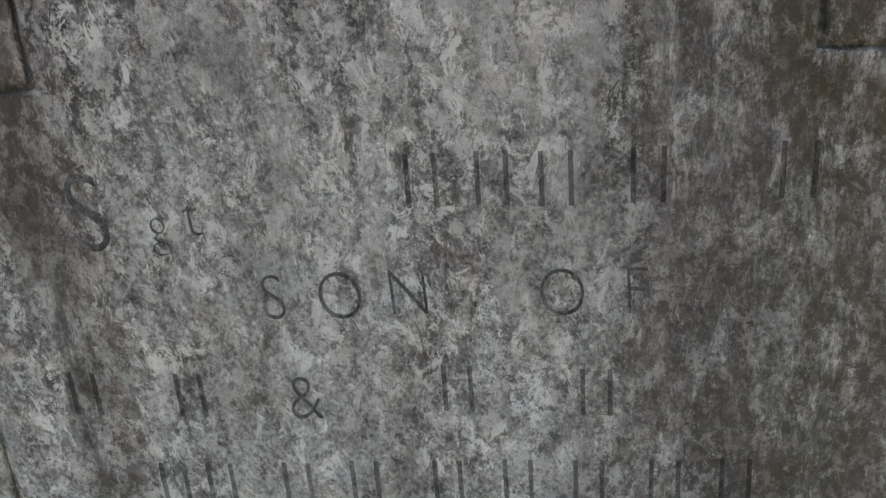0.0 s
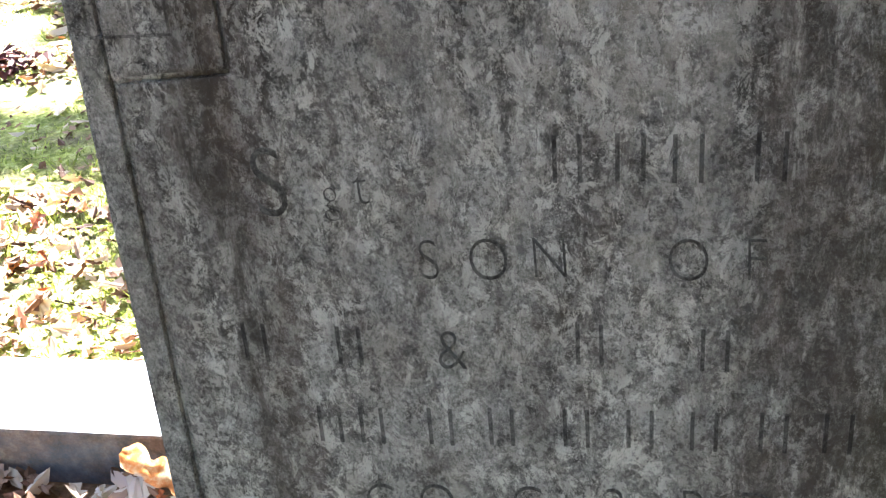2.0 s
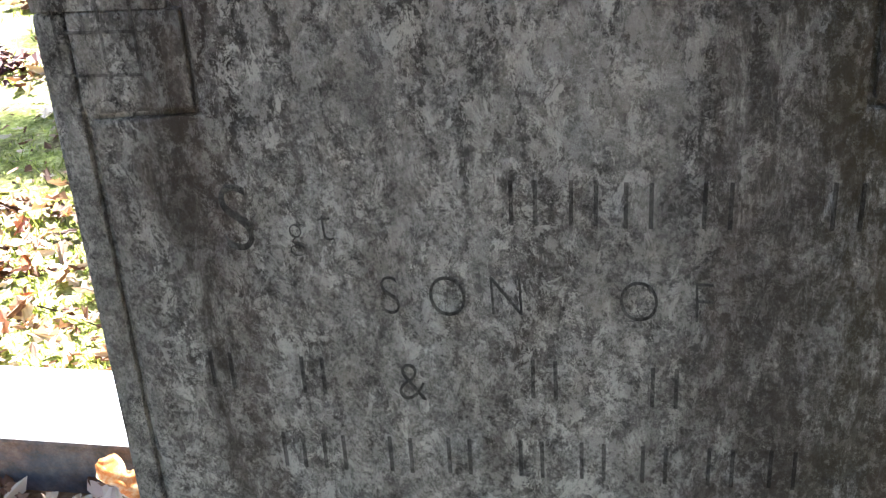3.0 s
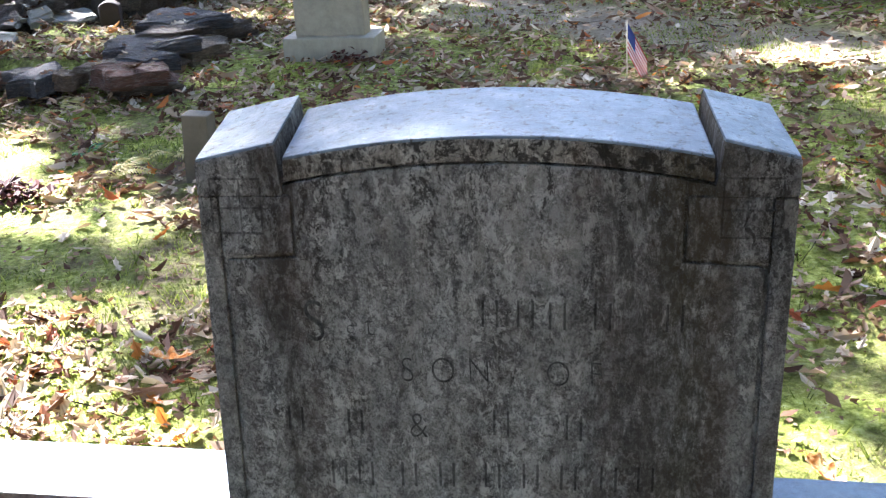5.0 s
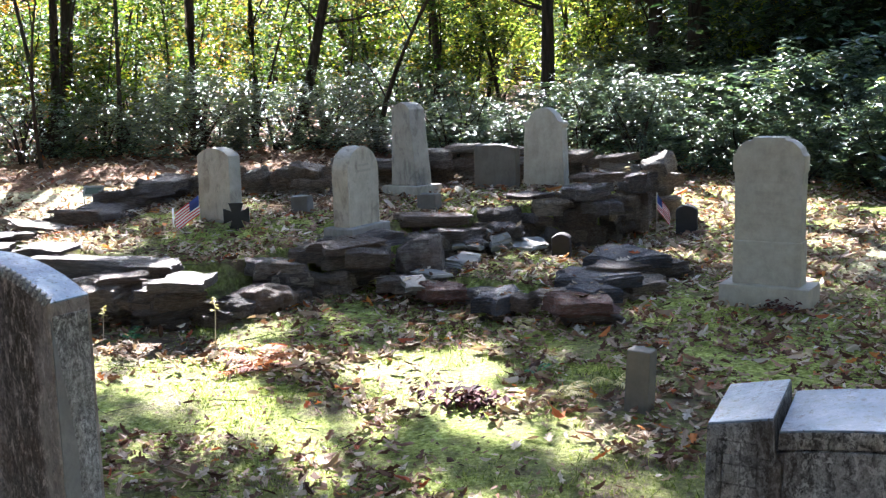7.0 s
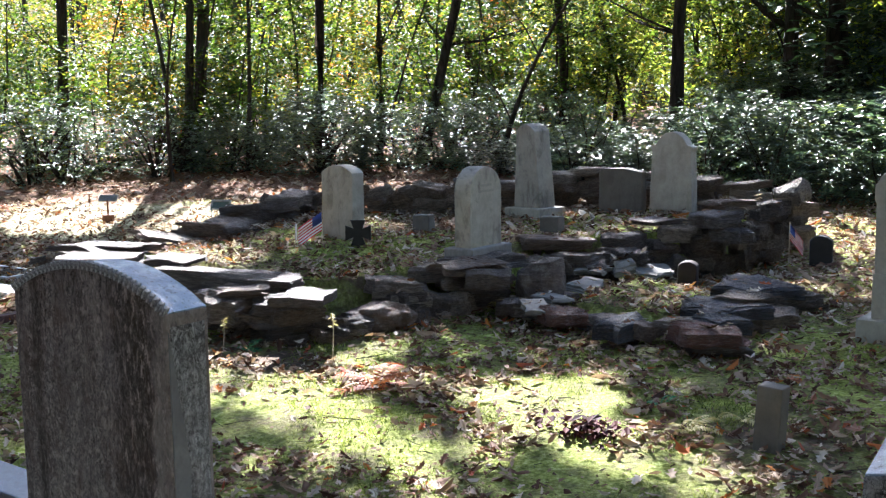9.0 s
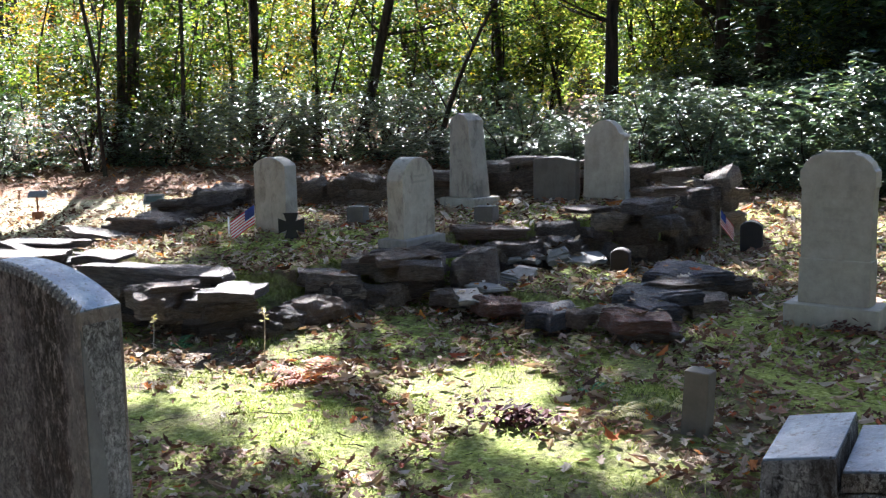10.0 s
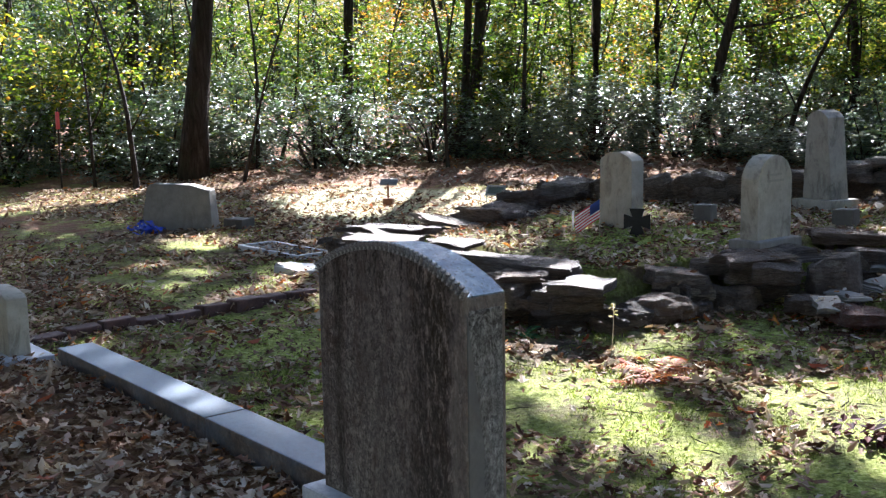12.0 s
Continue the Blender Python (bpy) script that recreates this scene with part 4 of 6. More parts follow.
for x, y in ((-6.6, 10.5), (-5.7, 10.2), (-4.9, 10.3), (-4.1, 10.1), (-3.5, 9.9), (-2.9, 9.9), (-2.3, 9.6), (-1.6, 9.2)):
    shrub(x, y, rng.uniform(0.5, 0.65), rng.uniform(0.75, 1.1), True)
for k in range(26):
    f = (k + rng.uniform(0.1, 0.9)) / 26 * (len(EDGE) - 1)
    i = min(int(f), len(EDGE) - 2)
    a, b = Vector(EDGE[i]), Vector(EDGE[i + 1])
    q = a.lerp(b, f - i) + Vector((-(b - a).y, (b - a).x)).normalized() * rng.uniform(3.4, 4.8)
    shrub(q.x, q.y, rng.uniform(0.8, 1.1), rng.uniform(1.1, 1.9), q.x < -3.5)

def crown_mesh(seed, wide, high, tips, per, size, material=None):
    rng = random.Random(seed)
    pts, hearts = [], []
    while len(hearts) < max(8, tips // 9):
        v = Vector((rng.uniform(-1, 1), rng.uniform(-1, 1), rng.uniform(-1, 1)))
        if v.length < 0.8 + 0.5 * noise.noise(v * 2 + Vector((seed, 3, 0))):
            hearts.append(v)
    while len(pts) < tips:
        h = rng.choice(hearts)
        v = h + Vector((rng.gauss(0, 0.13), rng.gauss(0, 0.13), rng.gauss(0, 0.1)))
        pts.append(Vector((v.x * wide, v.y * wide, v.z * high)))
    return mesh_of("crown", *leaf_cloud(rng, pts, per, size, 0.3 if material is None else 0.2, size * 1.5), material or WOODS)


CROWNS = [crown_mesh(40 + k, 1.9, 1.5, 250, 5, 0.13) for k in range(6)]


def trunk(x, y, radius, high, tilt=(0.0, 0.0), bend=0.0, sides=9):
    """An uneven tapering stem with a flared foot. Returns the mesh and the line of its middle."""
    pts, radii = [], []
    steps = 13
    for k in range(steps):
        f = k / (steps - 1)
        sway = 0.05 + 0.35 * radius
        pts.append((tilt[0] * f * high + bend * math.sin(f * 3.0) + sway * noise.noise((f * high * 0.55, x, 1.0)), tilt[1] * f * high + sway * noise.noise((f * high * 0.55, y, 7.0)), -0.2 + f * high))
        radii.append(radius * (1 + 0.45 * math.exp(-f * high * 2.2)) * (1 - 0.6 * f) * (1 + 0.14 * noise.noise((f * high * 1.1, x, y))))
    bm = tube(pts, radii, sides)
    for v in bm.verts:
        v.co += noise.noise_vector((v.co.x * 9 + x, v.co.y * 9 + y, v.co.z * 1.3)) * radius * 0.16
    return bm, pts


def limb(parent, rng, at, radius, length, out, rise):
    """A crooked branch with a fork, as one mesh under its trunk."""
    side = Vector((math.cos(out), math.sin(out), 0))
    a = Vector(at)
    b = a + side * length * 0.35 + Vector((rng.uniform(-0.1, 0.1), rng.uniform(-0.1, 0.1), rise * 0.3))
    c = b + side * length * 0.35 + Vector((rng.uniform(-0.15, 0.15), rng.uniform(-0.15, 0.15), rise * 0.4))
    d = c + side * length * 0.3 + Vector((0, 0, rise * 0.5))
    branch = part("branch", tube([a, b, c, d], [radius, radius * 0.75, radius * 0.5, radius * 0.2], 6), BARK, parent)
    fork = Vector((-side.y, side.x, 0.6)) * rng.choice((-1, 1)) * length * 0.3
    fork.z = abs(fork.z)
    part("twig", tube([b, b + fork * 0.6 + side * 0.1, b + fork * 1.3 + side * 0.3], [radius * 0.5, radius * 0.35, radius * 0.12], 5), BARK, branch)
    return d


def tree(x, y, radius, high=11.0, tilt=(0.0, 0.0), bend=0.0, crowns=2, low=1.4, limbs=0):
    t = thing("tree", "slim dark-barked woodland tree with yellowing leaves", "tree", (x, y, gz(x, y)), 0, "woodland trees")
    bm, pts = trunk(x, y, radius, high, tilt, bend)
    part("trunk", bm, BARK, t)
    for k in range(crowns):
        f = (low + 1.9 * k + rng.uniform(0, 0.7)) / high
        i = min(12, int(f * 12))
        ob = new("crown", rng.choice(CROWNS))
        ob.parent = t
        ob.matrix_basis = pose(pts[i][0] + rng.uniform(-1, 1), pts[i][1] + rng.uniform(-1, 1), f * high, 0, 0, rng.uniform(0, 360)) @ Matrix.Diagonal((rng.uniform(0.7, 1.15), rng.uniform(0.7, 1.15), rng.uniform(0.6, 1.1), 1))
    for k in range(limbs):
        i = rng.randrange(2, 5)
        tip = limb(t, rng, pts[i], radius * rng.uniform(0.16, 0.34), rng.uniform(0.6, 1.5), rng.uniform(0, math.tau), rng.uniform(0.2, 1.3))
        ob = tagged(new("spray", rng.choice(SPRAYS)), kind="stuff")
        ob.parent = t
        ob.matrix_basis = pose(*tip, 0, 0, rng.uniform(0, 360)) @ Matrix.Scale(rng.uniform(0.5, 0.85), 4)
    return t


SPRAYS = [crown_mesh(50 + k, 0.9, 0.75, 75, 6, 0.085, None) for k in range(4)]
TREES = [(-13.25, 8.1, 0.10, 0.03, 0.05), (-11.5, 8.8, 0.07, 0.03, 0.04), (-11.8, 9.24, 0.11, 0.03, 0.04), (-10.3, 10.1, 0.085, 0, 0), (-9.75, 10.6, 0.062, 0.01, 0.01), (-9.04, 10.55, 0.085, 0.18, 0.14),
         (-7.45, 11.7, 0.06, -0.08, -0.05), (-5.6, 10.8, 0.1, 0.02, 0.01), (-4.67, 12.0, 0.12, -0.01, 0), (-4.18, 11.85, 0.155, 0, 0), (-7.9, 17.6, 0.075, 0, 0), (-13.67, 5.95, 0.195, 0.03, 0.07), (-16.5, 6.4, 0.13, 0.01, 0.03),
         (-16.7, 6.1, 0.055, 0, 0.01), (-17.7, 6.2, 0.05, 0.01, 0.01)]
TREES = [(0.1 + (x - 0.1) * 1.12, -0.75 + (y + 0.75) * 1.12, r * 1.12, a, b) if k != 11 else (x, y, r, a, b) for k, (x, y, r, a, b) in enumerate(TREES)]
EDGE_TREES = [tree(x, y, r * 0.82, 11.5, (a, b), 0.1, 0, limbs=0 if k in (1, 2, 3) else 4) for k, (x, y, r, a, b) in enumerate(TREES)]
for k in range(84):
    a = radians(rng.uniform(-8, 78))
    d = rng.uniform(21, 40)
    if 0.42 < a < 0.53 and d < 31:
        d += 12
    tree(-d * math.sin(a), -0.7 + d * math.cos(a), rng.uniform(0.05, 0.13), rng.uniform(8, 12), (rng.uniform(-0.06, 0.06), 0), rng.uniform(-0.2, 0.2), 1 if d < 25 else 3 if d > 31 else 2, rng.uniform(0.6, 1.6))

for k in range(30):
    a = radians(-10 + 92 * k / 29 + rng.uniform(-1.5, 1.5))
    d = rng.uniform(40, 52)
    far = tree(-d * math.sin(a), -0.7 + d * math.cos(a), rng.uniform(0.1, 0.2), 12, (0, 0), 0.1, 3, 0.8)
    far.scale = (1.7, 1.7, 1.5)
for k in range(95):
    a = radians(rng.uniform(-8, 76))
    d = rng.uniform(16.5, 21) + (13 if 0.4 < a < 0.54 else 0)
    x, y = -d * math.sin(a), -0.7 + d * math.cos(a)
    if y < 6 and x > -13:
        continue
    t = thing("sapling", "thin understorey sapling with sparse green leaves", "sapling", (x, y, gz(x, y)), 0, "understorey saplings")
    high = rng.uniform(2.0, 3.8)
    bm, pts = trunk(x, y, rng.uniform(0.012, 0.035), high, (rng.uniform(-0.4, 0.4), rng.uniform(-0.2, 0.2)), rng.uniform(-0.4, 0.4), 5)
    part("trunk", bm, BARK, t)
    for j in range(3):
        i = 4 + j * 3
        ob = tagged(new("spray", rng.choice(SPRAYS)), kind="stuff")
        ob.parent = t
        ob.matrix_basis = pose(pts[i][0] + rng.uniform(-0.4, 0.4), pts[i][1] + rng.uniform(-0.4, 0.4), pts[i][2], 0, 0, rng.uniform(0, 360))

for k in range(20):
    a = radians(rng.uniform(-6, 72))
    d = rng.uniform(13.8, 17)
    x, y = -d * math.sin(a), -0.7 + d * math.cos(a)
    t = thing("sapling", "bare crooked understorey stem", "sapling", (x, y, gz(x, y)), 0, "bare understorey stems")
    lean = rng.choice((-1, 1)) * rng.uniform(0.15, 0.6)
    bm, pts = trunk(x, y, rng.uniform(0.015, 0.04), rng.uniform(2.5, 4.5), (lean, rng.uniform(-0.2, 0.2)), -lean * rng.uniform(0.2, 0.9), 6)
    stem = part("trunk", bm, BARK, t)
    for j in (4, 8):
        p = Vector(pts[j])
        part("branch", tube([p, p + Vector((-lean * 0.5, 0.1, 0.35)), p + Vector((-lean * 1.4, 0.1, 0.9))], [0.012, 0.009, 0.004], 5), BARK, stem)

# sunlight is put into the brighter yellow-green of these leaves
SUNNY = leaf_mat("sunlit_tone_leaf", ((0.0, (0.1, 0.17, 0.02)), (0.5, (0.24, 0.32, 0.04)), (0.9, (0.42, 0.42, 0.06)), (1.0, (0.5, 0.3, 0.06))), 0.55, 0.6, 0.2)
LIT = [crown_mesh(80 + k, 1.3, 1.1, 210, 6, 0.12, SUNNY) for k in range(3)]
for x, y, high in ((-7.6, 15.4, 3.6), (-8.5, 14.6, 3.4), (-6.7, 16.2, 3.8), (-9.6, 15.6, 3.8), (-3.9, 14.4, 3.0)):
    t = thing("tree", "slender understorey tree with yellow-green leaves painted bright as if sunlit", "tree", (x, y, gz(x, y)), 0, "sunlit understorey trees")
    bm, pts = trunk(x, y, 0.04, high, (rng.uniform(-0.05, 0.05), 0.0), 0.15, 7)
    part("trunk", bm, BARK, t)
    for k in range(4):
        i = min(12, 4 + 3 * k)
        ob = new("crown", LIT[k % 3])
        ob.parent = t
        ob.matrix_basis = pose(pts[i][0] + rng.uniform(-0.5, 0.5), pts[i][1] + rng.uniform(-0.5, 0.5), pts[i][2], 0, 0, rng.uniform(0, 360)) @ Matrix.Scale(rng.uniform(0.75, 1.05), 4)

yellow = thing("sapling", "small yellow-leaved sapling in the sun before the hedge", "sapling", (-0.15, 7.7, gz(-0.15, 7.7)))
bm, pts = trunk(-0.15, 7.7, 0.018, 2.2, (0.05, 0.0), 0.1, 6)
part("trunk", bm, BARK, yellow)
for k, (x, z) in enumerate(((0.05, 1.1), (-0.1, 1.55), (0.2, 1.75), (0.0, 2.05))):
    ob = new("crown", LIT[k % 3])
    ob.parent = yellow
    ob.matrix_basis = pose(x, 0.1, z, 0, 0, 70 * k) @ Matrix.Scale(0.27, 4)

HOLLY = leaf_mat("holly_leaf", ((0.0, (0.014, 0.03, 0.012)), (0.7, (0.035, 0.07, 0.026)), (1.0, (0.08, 0.13, 0.045))), 0.5, 0.15, 0.25)
DENSE = [crown_mesh(70 + k, 1.5, 1.6, 330, 6, 0.147, HOLLY) for k in range(2)]
for x, y, high in ((-4.0, 19.9, 6.0), (-5.4, 22.7, 7.2), (-5.6, 20.1, 6.4), (-6.9, 21.2, 7.0), (-7.2, 18.4, 5.6), (-4.0, 14.1, 4.4), (-2.9, 13.3, 4.4), (-14.3, 19.8, 6.0), (-20.5, 8.5, 4.8), (-21.5, 5.5, 5.2), (-2.2, 15.2, 5.2), (-0.6, 13.6, 4.8), (0.9, 12.4, 4.6), (-3.4, 17.4, 5.6), (2.2, 10.6, 4.4), (-1.4, 18.0, 5.8), (1.4, 15.5, 5.4), (3.4, 13.0, 5.0)):
    t = thing("evergreen_tree", "dark evergreen tree with dense glossy leaves", "tree", (x, y, gz(x, y)), 0, "dark evergreens")
    bm, pts = trunk(x, y, 0.09, high, (0.0, 0.0), 0.1, 8)
    part("trunk", bm, BARK, t)
    for k in range(int(high / 1.3)):
        ob = new("crown", DENSE[k % 2])
        ob.parent = t
        ob.matrix_basis = pose(rng.uniform(-0.4, 0.4), rng.uniform(-0.4, 0.4), 1.1 + 1.3 * k, 0, 0, rng.uniform(0, 360)) @ Matrix.Diagonal((1.4 - 0.1 * k, 1.4 - 0.1 * k, 0.9, 1))


def far_woods():
    """The wooded rise that closes the view far behind the trees, glowing by itself."""
    verts, faces = [], []
    for k in range(97):
        a = radians(-60 + 190 * k / 96)
        d = 64 + 3 * noise.noise((k * 0.3, 0, 1))
        for z in (-2.0, 5.0, 10.5 + 3.0 * noise.noise((k * 0.25, 4, 0)) + 1.2 * noise.noise((k * 0.9, 1, 0))):
            verts.append((-d * math.sin(a), d * math.cos(a), z))
    for k in range(96):
        for j in range(2):
            i = k * 3 + j
            faces.append((i, i + 3, i + 4, i + 1))
    n = Nodes("glowing_far_wood")
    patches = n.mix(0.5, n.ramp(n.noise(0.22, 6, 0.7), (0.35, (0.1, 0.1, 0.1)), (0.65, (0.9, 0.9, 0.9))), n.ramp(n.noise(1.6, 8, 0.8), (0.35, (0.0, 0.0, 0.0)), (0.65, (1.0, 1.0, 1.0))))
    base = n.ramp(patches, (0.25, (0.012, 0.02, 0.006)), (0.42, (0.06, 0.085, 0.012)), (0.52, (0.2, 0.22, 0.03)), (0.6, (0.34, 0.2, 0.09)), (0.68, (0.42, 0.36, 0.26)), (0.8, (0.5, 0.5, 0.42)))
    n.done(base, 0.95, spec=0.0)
    # emission stands in for sunlight on the far leaves
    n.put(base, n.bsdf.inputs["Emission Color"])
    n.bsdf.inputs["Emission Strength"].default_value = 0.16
    return tagged(new("backdrop", mesh_of("backdrop", verts, faces, n.mat)), "glowing backdrop of distant autumn woods behind the clearing", "woods", kind="structure")


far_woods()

# gaps in the unseen canopy that place sun patches: centre, half-widths on the ground
GAPS = [(-1.3, 2.0, 0.14, 0.05), (-3.85, 2.66, 0.45, 0.2), (-3.4, 2.5, 0.6, 0.22), (-2.72, 2.34, 0.42, 0.13), (-3.3, 2.9, 0.32, 0.14), (-2.42, 3.25, 0.38, 0.26), (-2.05, 2.8, 0.32, 0.18), (-3.52, 3.44, 0.1, 0.06), (-1.6, 1.5, 0.3, 0.16), (-0.9, 1.3, 0.35, 0.06), (-0.7, 0.9, 0.95, 0.28), (-3.55, 0.8, 0.12, 0.02),
        (-9.4, 6.2, 2.2, 1.15), (-7.6, 5.6, 0.6, 0.3), (-5.4, 3.7, 0.5, 0.2), (-9.6, 8.4, 1.0, 0.5), (-2.5, 7.8, 0.8, 1.0), (-1.45, 7.15, 0.5, 0.2), (0.3, 7.75, 0.7, 0.5), (-1.9, 8.9, 0.7, 0.2), (-1.5, 6.35, 0.45, 0.12), (-0.2, 6.05, 0.2, 0.03), (-5.6, 3.1, 0.9, 0.35), (-3.6, 2.95, 0.5, 0.26), (-2.35, 4.95, 0.1, 0.08), (-8.7, 3.4, 0.6, 0.2), (1.1, 4.6, 0.4, 0.15)]
THIN = [(-3.5, 5.0, 0.6, 0.4), (-2.8, 6.6, 0.6, 0.5), (-4.9, 5.4, 0.7, 0.5), (-1.1, 1.65, 0.6, 0.3), (-1.6, 2.75, 0.6, 0.4), (-1.5, 2.15, 0.7, 0.3), (-2.5, 1.95, 0.7, 0.3), (-12.0, 6.8, 2.0, 1.2), (0.0, 7.9, 2.4, 1.3), (-4.5, 9.0, 2.5, 0.8), (-9.5, 9.0, 3.5, 0.9), (-1.0, 1.85, 0.65, 0.5), (0.8, 1.9, 0.8, 0.9), (-7.0, 2.6, 1.0, 0.5), (-3.2, 1.9, 1.0, 0.5), (-5.0, 4.4, 0.6, 0.5), (-1.6, 6.2, 1.3, 1.0), (-0.4, 2.3, 0.6, 0.5), (-3.0, 5.9, 0.5, 0.9), (-2.7, 4.8, 0.6, 0.4), (0.7, 1.6, 0.7, 0.6), (-4.0, 6.5, 1.1, 0.5)]
CLOSED = [(-3.5, 2.2, 0.35, 0.12), (-2.98, 3.15, 0.14, 0.3), (-3.4, 0.35, 2.0, 0.6), (-3.6, 0.85, 1.9, 0.45), (0.3, 5.2, 1.1, 0.5), (0.9, -0.35, 1.0, 0.75), (-1.4, -0.2, 0.8, 0.5), (-4.3, 4.4, 0.6, 0.5), (-0.9, 4.2, 0.9, 0.5)]


def shade_at(x, y):
    """How thick the leaves stand between the sun and this place on the ground."""
    for cx, cy, rx, ry in GAPS:
        d = ((x - cx) / (rx + 0.13)) ** 2 + ((y - cy) / (ry + 0.13)) ** 2 + 0.5 * noise.noise((x * 2.2, y * 2.2, 1.0))
        if d < 1.0:
            return 0.0
    for cx, cy, rx, ry in CLOSED:
        if ((x - cx) / rx) ** 2 + ((y - cy) / ry) ** 2 < 1.0:
            return 1.0
    for cx, cy, rx, ry in THIN:
        if ((x - cx) / rx) ** 2 + ((y - cy) / ry) ** 2 < 1.0:
            return 0.12 if noise.noise((x * 3.1, y * 3.1, 9.0)) > -0.02 else 0.9
    return 0.2 if noise.noise((x * 1.9, y * 1.9, 5.0)) + 0.5 * noise.noise((x * 5, y * 5, 3.0)) > 0.45 else 1.0


# unseen leaves added along the sun's rays to shape shade on the ground
def shade_canopy():
    rng = random.Random(91)
    clouds = {}
    made = 0
    while made < 56000:
        x, y, z = rng.uniform(-12, 3.5), rng.uniform(-5.0, 13.5), rng.uniform(6.5, 10.5)
        if y > 9.3 and not (-8.0 < x < -5.6 and y < 11.0 and rng.random() < 0.6 or x > -2.6 and rng.random() < 0.5):
            continue
        if rng.random() > shade_at(x, y) or (x < -9 and y > 8.9 + (x + 9.8) * 1.15) or 9.0 < y < 9.3 and rng.random() < 0.6:
            continue
        made += 1
        p = Vector((x, y, 0)) + SUN_TO * (z / SUN_TO.z)
        best = min(range(len(TREES)), key=lambda k: (TREES[k][0] - p.x) ** 2 + (TREES[k][1] - p.y) ** 2)
        clouds.setdefault(best, []).append(p)
    for k, pts in clouds.items():
        home = Vector((TREES[k][0], TREES[k][1], gz(*TREES[k][:2])))
        verts, faces = leaf_cloud(rng, [p - home for p in pts], 1, 0.2, 0.4, 0.0)
        ob = new("crown", mesh_of("crown", verts, faces, CANOPY))
        ob.parent = EDGE_TREES[k]


shade_canopy()

def big_crown(seed):
    rng = random.Random(seed)
    pts = []
    while len(pts) < 1500:
        v = Vector((rng.uniform(-1, 1), rng.uniform(-1, 1), rng.uniform(-1, 1)))
        if v.length < 0.8 + 0.4 * noise.noise(v * 1.7 + Vector((seed, 0, 2))):
            pts.append(Vector((v.x * 4.6, v.y * 4.6, v.z * 2.4)))
    return mesh_of("crown", *leaf_cloud(rng, pts, 1, 0.55, 0.36, 0.2), CANOPY)


BIG = [big_crown(61), big_crown(62)]


def unseen_tall_tree(x, y, cx, cy, cz, low=False):
    """Unseen tall tree added to block sky light; its crown reaches to (cx, cy)."""
    t = thing("tree", "unseen tall broad-crowned tree, added to block sky light", "tree", (x, y, gz(x, y)), 0, "trees round the clearing")
    bm, pts = trunk(x, y, 0.2, cz, ((cx - x) * 0.4 / cz, (cy - y) * 0.4 / cz))
    bole = part("trunk", bm, BARK, t)
    top = Vector(pts[9])
    for k in range(5):
        a = k * math.tau / 5 + x
        goal = Vector((cx - x + 2.4 * math.cos(a), cy - y + 2.4 * math.sin(a), cz + 0.6 * math.sin(3 * a)))
        part("limb", tube([top, top.lerp(goal, 0.5) + Vector((0, 0, 0.5)), goal], [0.09, 0.06, 0.02], 6), BARK, bole)
    for k in range(2 if low else 1):
        ob = new("crown", BIG[(k + int(abs(x))) % 2])
        ob.parent = t
        ob.matrix_basis = pose(cx - x, cy - y, cz - 4.2 * k, 0, 0, 40 * x + 90 * k)
    return t


# two rings of unseen trees, added to dim the sky's light on the graves
NEAR_RING = [(5.5, 1.0, 2.0, 1.0, 9.5, False), (4.5, 6.5, 3.4, 5.0, 10.5, False), (6.5, -4.5, 5.0, -4.0, 9.0, True), (-8.0, -5.0, -6.5, -3.5, 9.0, True), (-13.0, -1.5, -10.5, -0.5, 10.0, True), (8.5, 9.0, 7.0, 8.0, 9.0, True), (10.0, 2.0, 9.0, 2.0, 8.0, True), (-6.0, -11.0, -6.0, -10.5, 7.5, True)]
FAR_RING = [(-13.0, -8.0, -13.0, -8.0, 7.5, True), (-18.0, -3.5, -17.0, -3.5, 8.0, True), (4.5, -7.5, 5.5, -7.0, 7.0, True), (-9.5, -7.5, -9.5, -7.0, 7.0, True), (0.0, -12.0, 0.0, -11.0, 8.0, True), (8.0, -10.0, 8.0, -10.0, 7.5, True), (12.0, -4.0, 12.0, -4.0, 8.0, True), (12.5, 6.0, 12.5, 6.0, 8.0, True), (-16.0, -7.0, -15.0, -6.0, 7.5, True)]
for row in NEAR_RING + FAR_RING:
    unseen_tall_tree(*row)
# ---------------------------------------------------------------- fallen leaves and moss
OAK = [(0, -0.6), (0.04, -0.42), (0.21, -0.25), (0.1, -0.08), (0.31, 0.1), (0.13, 0.22), (0.17, 0.38), (0, 0.52)]
OAK = OAK + [(-u, v) for u, v in OAK[-2:0:-1]]
OVAL = [(0, -0.55), (0.17, -0.22), (0.17, 0.2), (0, 0.5), (-0.17, 0.2), (-0.17, -0.22)]


BARE = [(-1.3, 2.35, 0.5, 0.3), (-3.3, 2.5, 1.0, 0.36), (-2.45, 3.2, 0.4, 0.35), (-2.9, 2.45, 0.5, 0.22), (-0.95, 2.3, 0.6, 0.2), (-3.5, 2.3, 0.6, 0.25), (-1.75, 2.6, 0.4, 0.25)]


def is_bare(x, y):
    return any(((x - cx) / rx) ** 2 + ((y - cy) / ry) ** 2 < 1 for cx, cy, rx, ry in BARE)


def on_track(x, y):
    return x > -1.2 and abs(y + 0.62 * x - 5.6) < 0.38


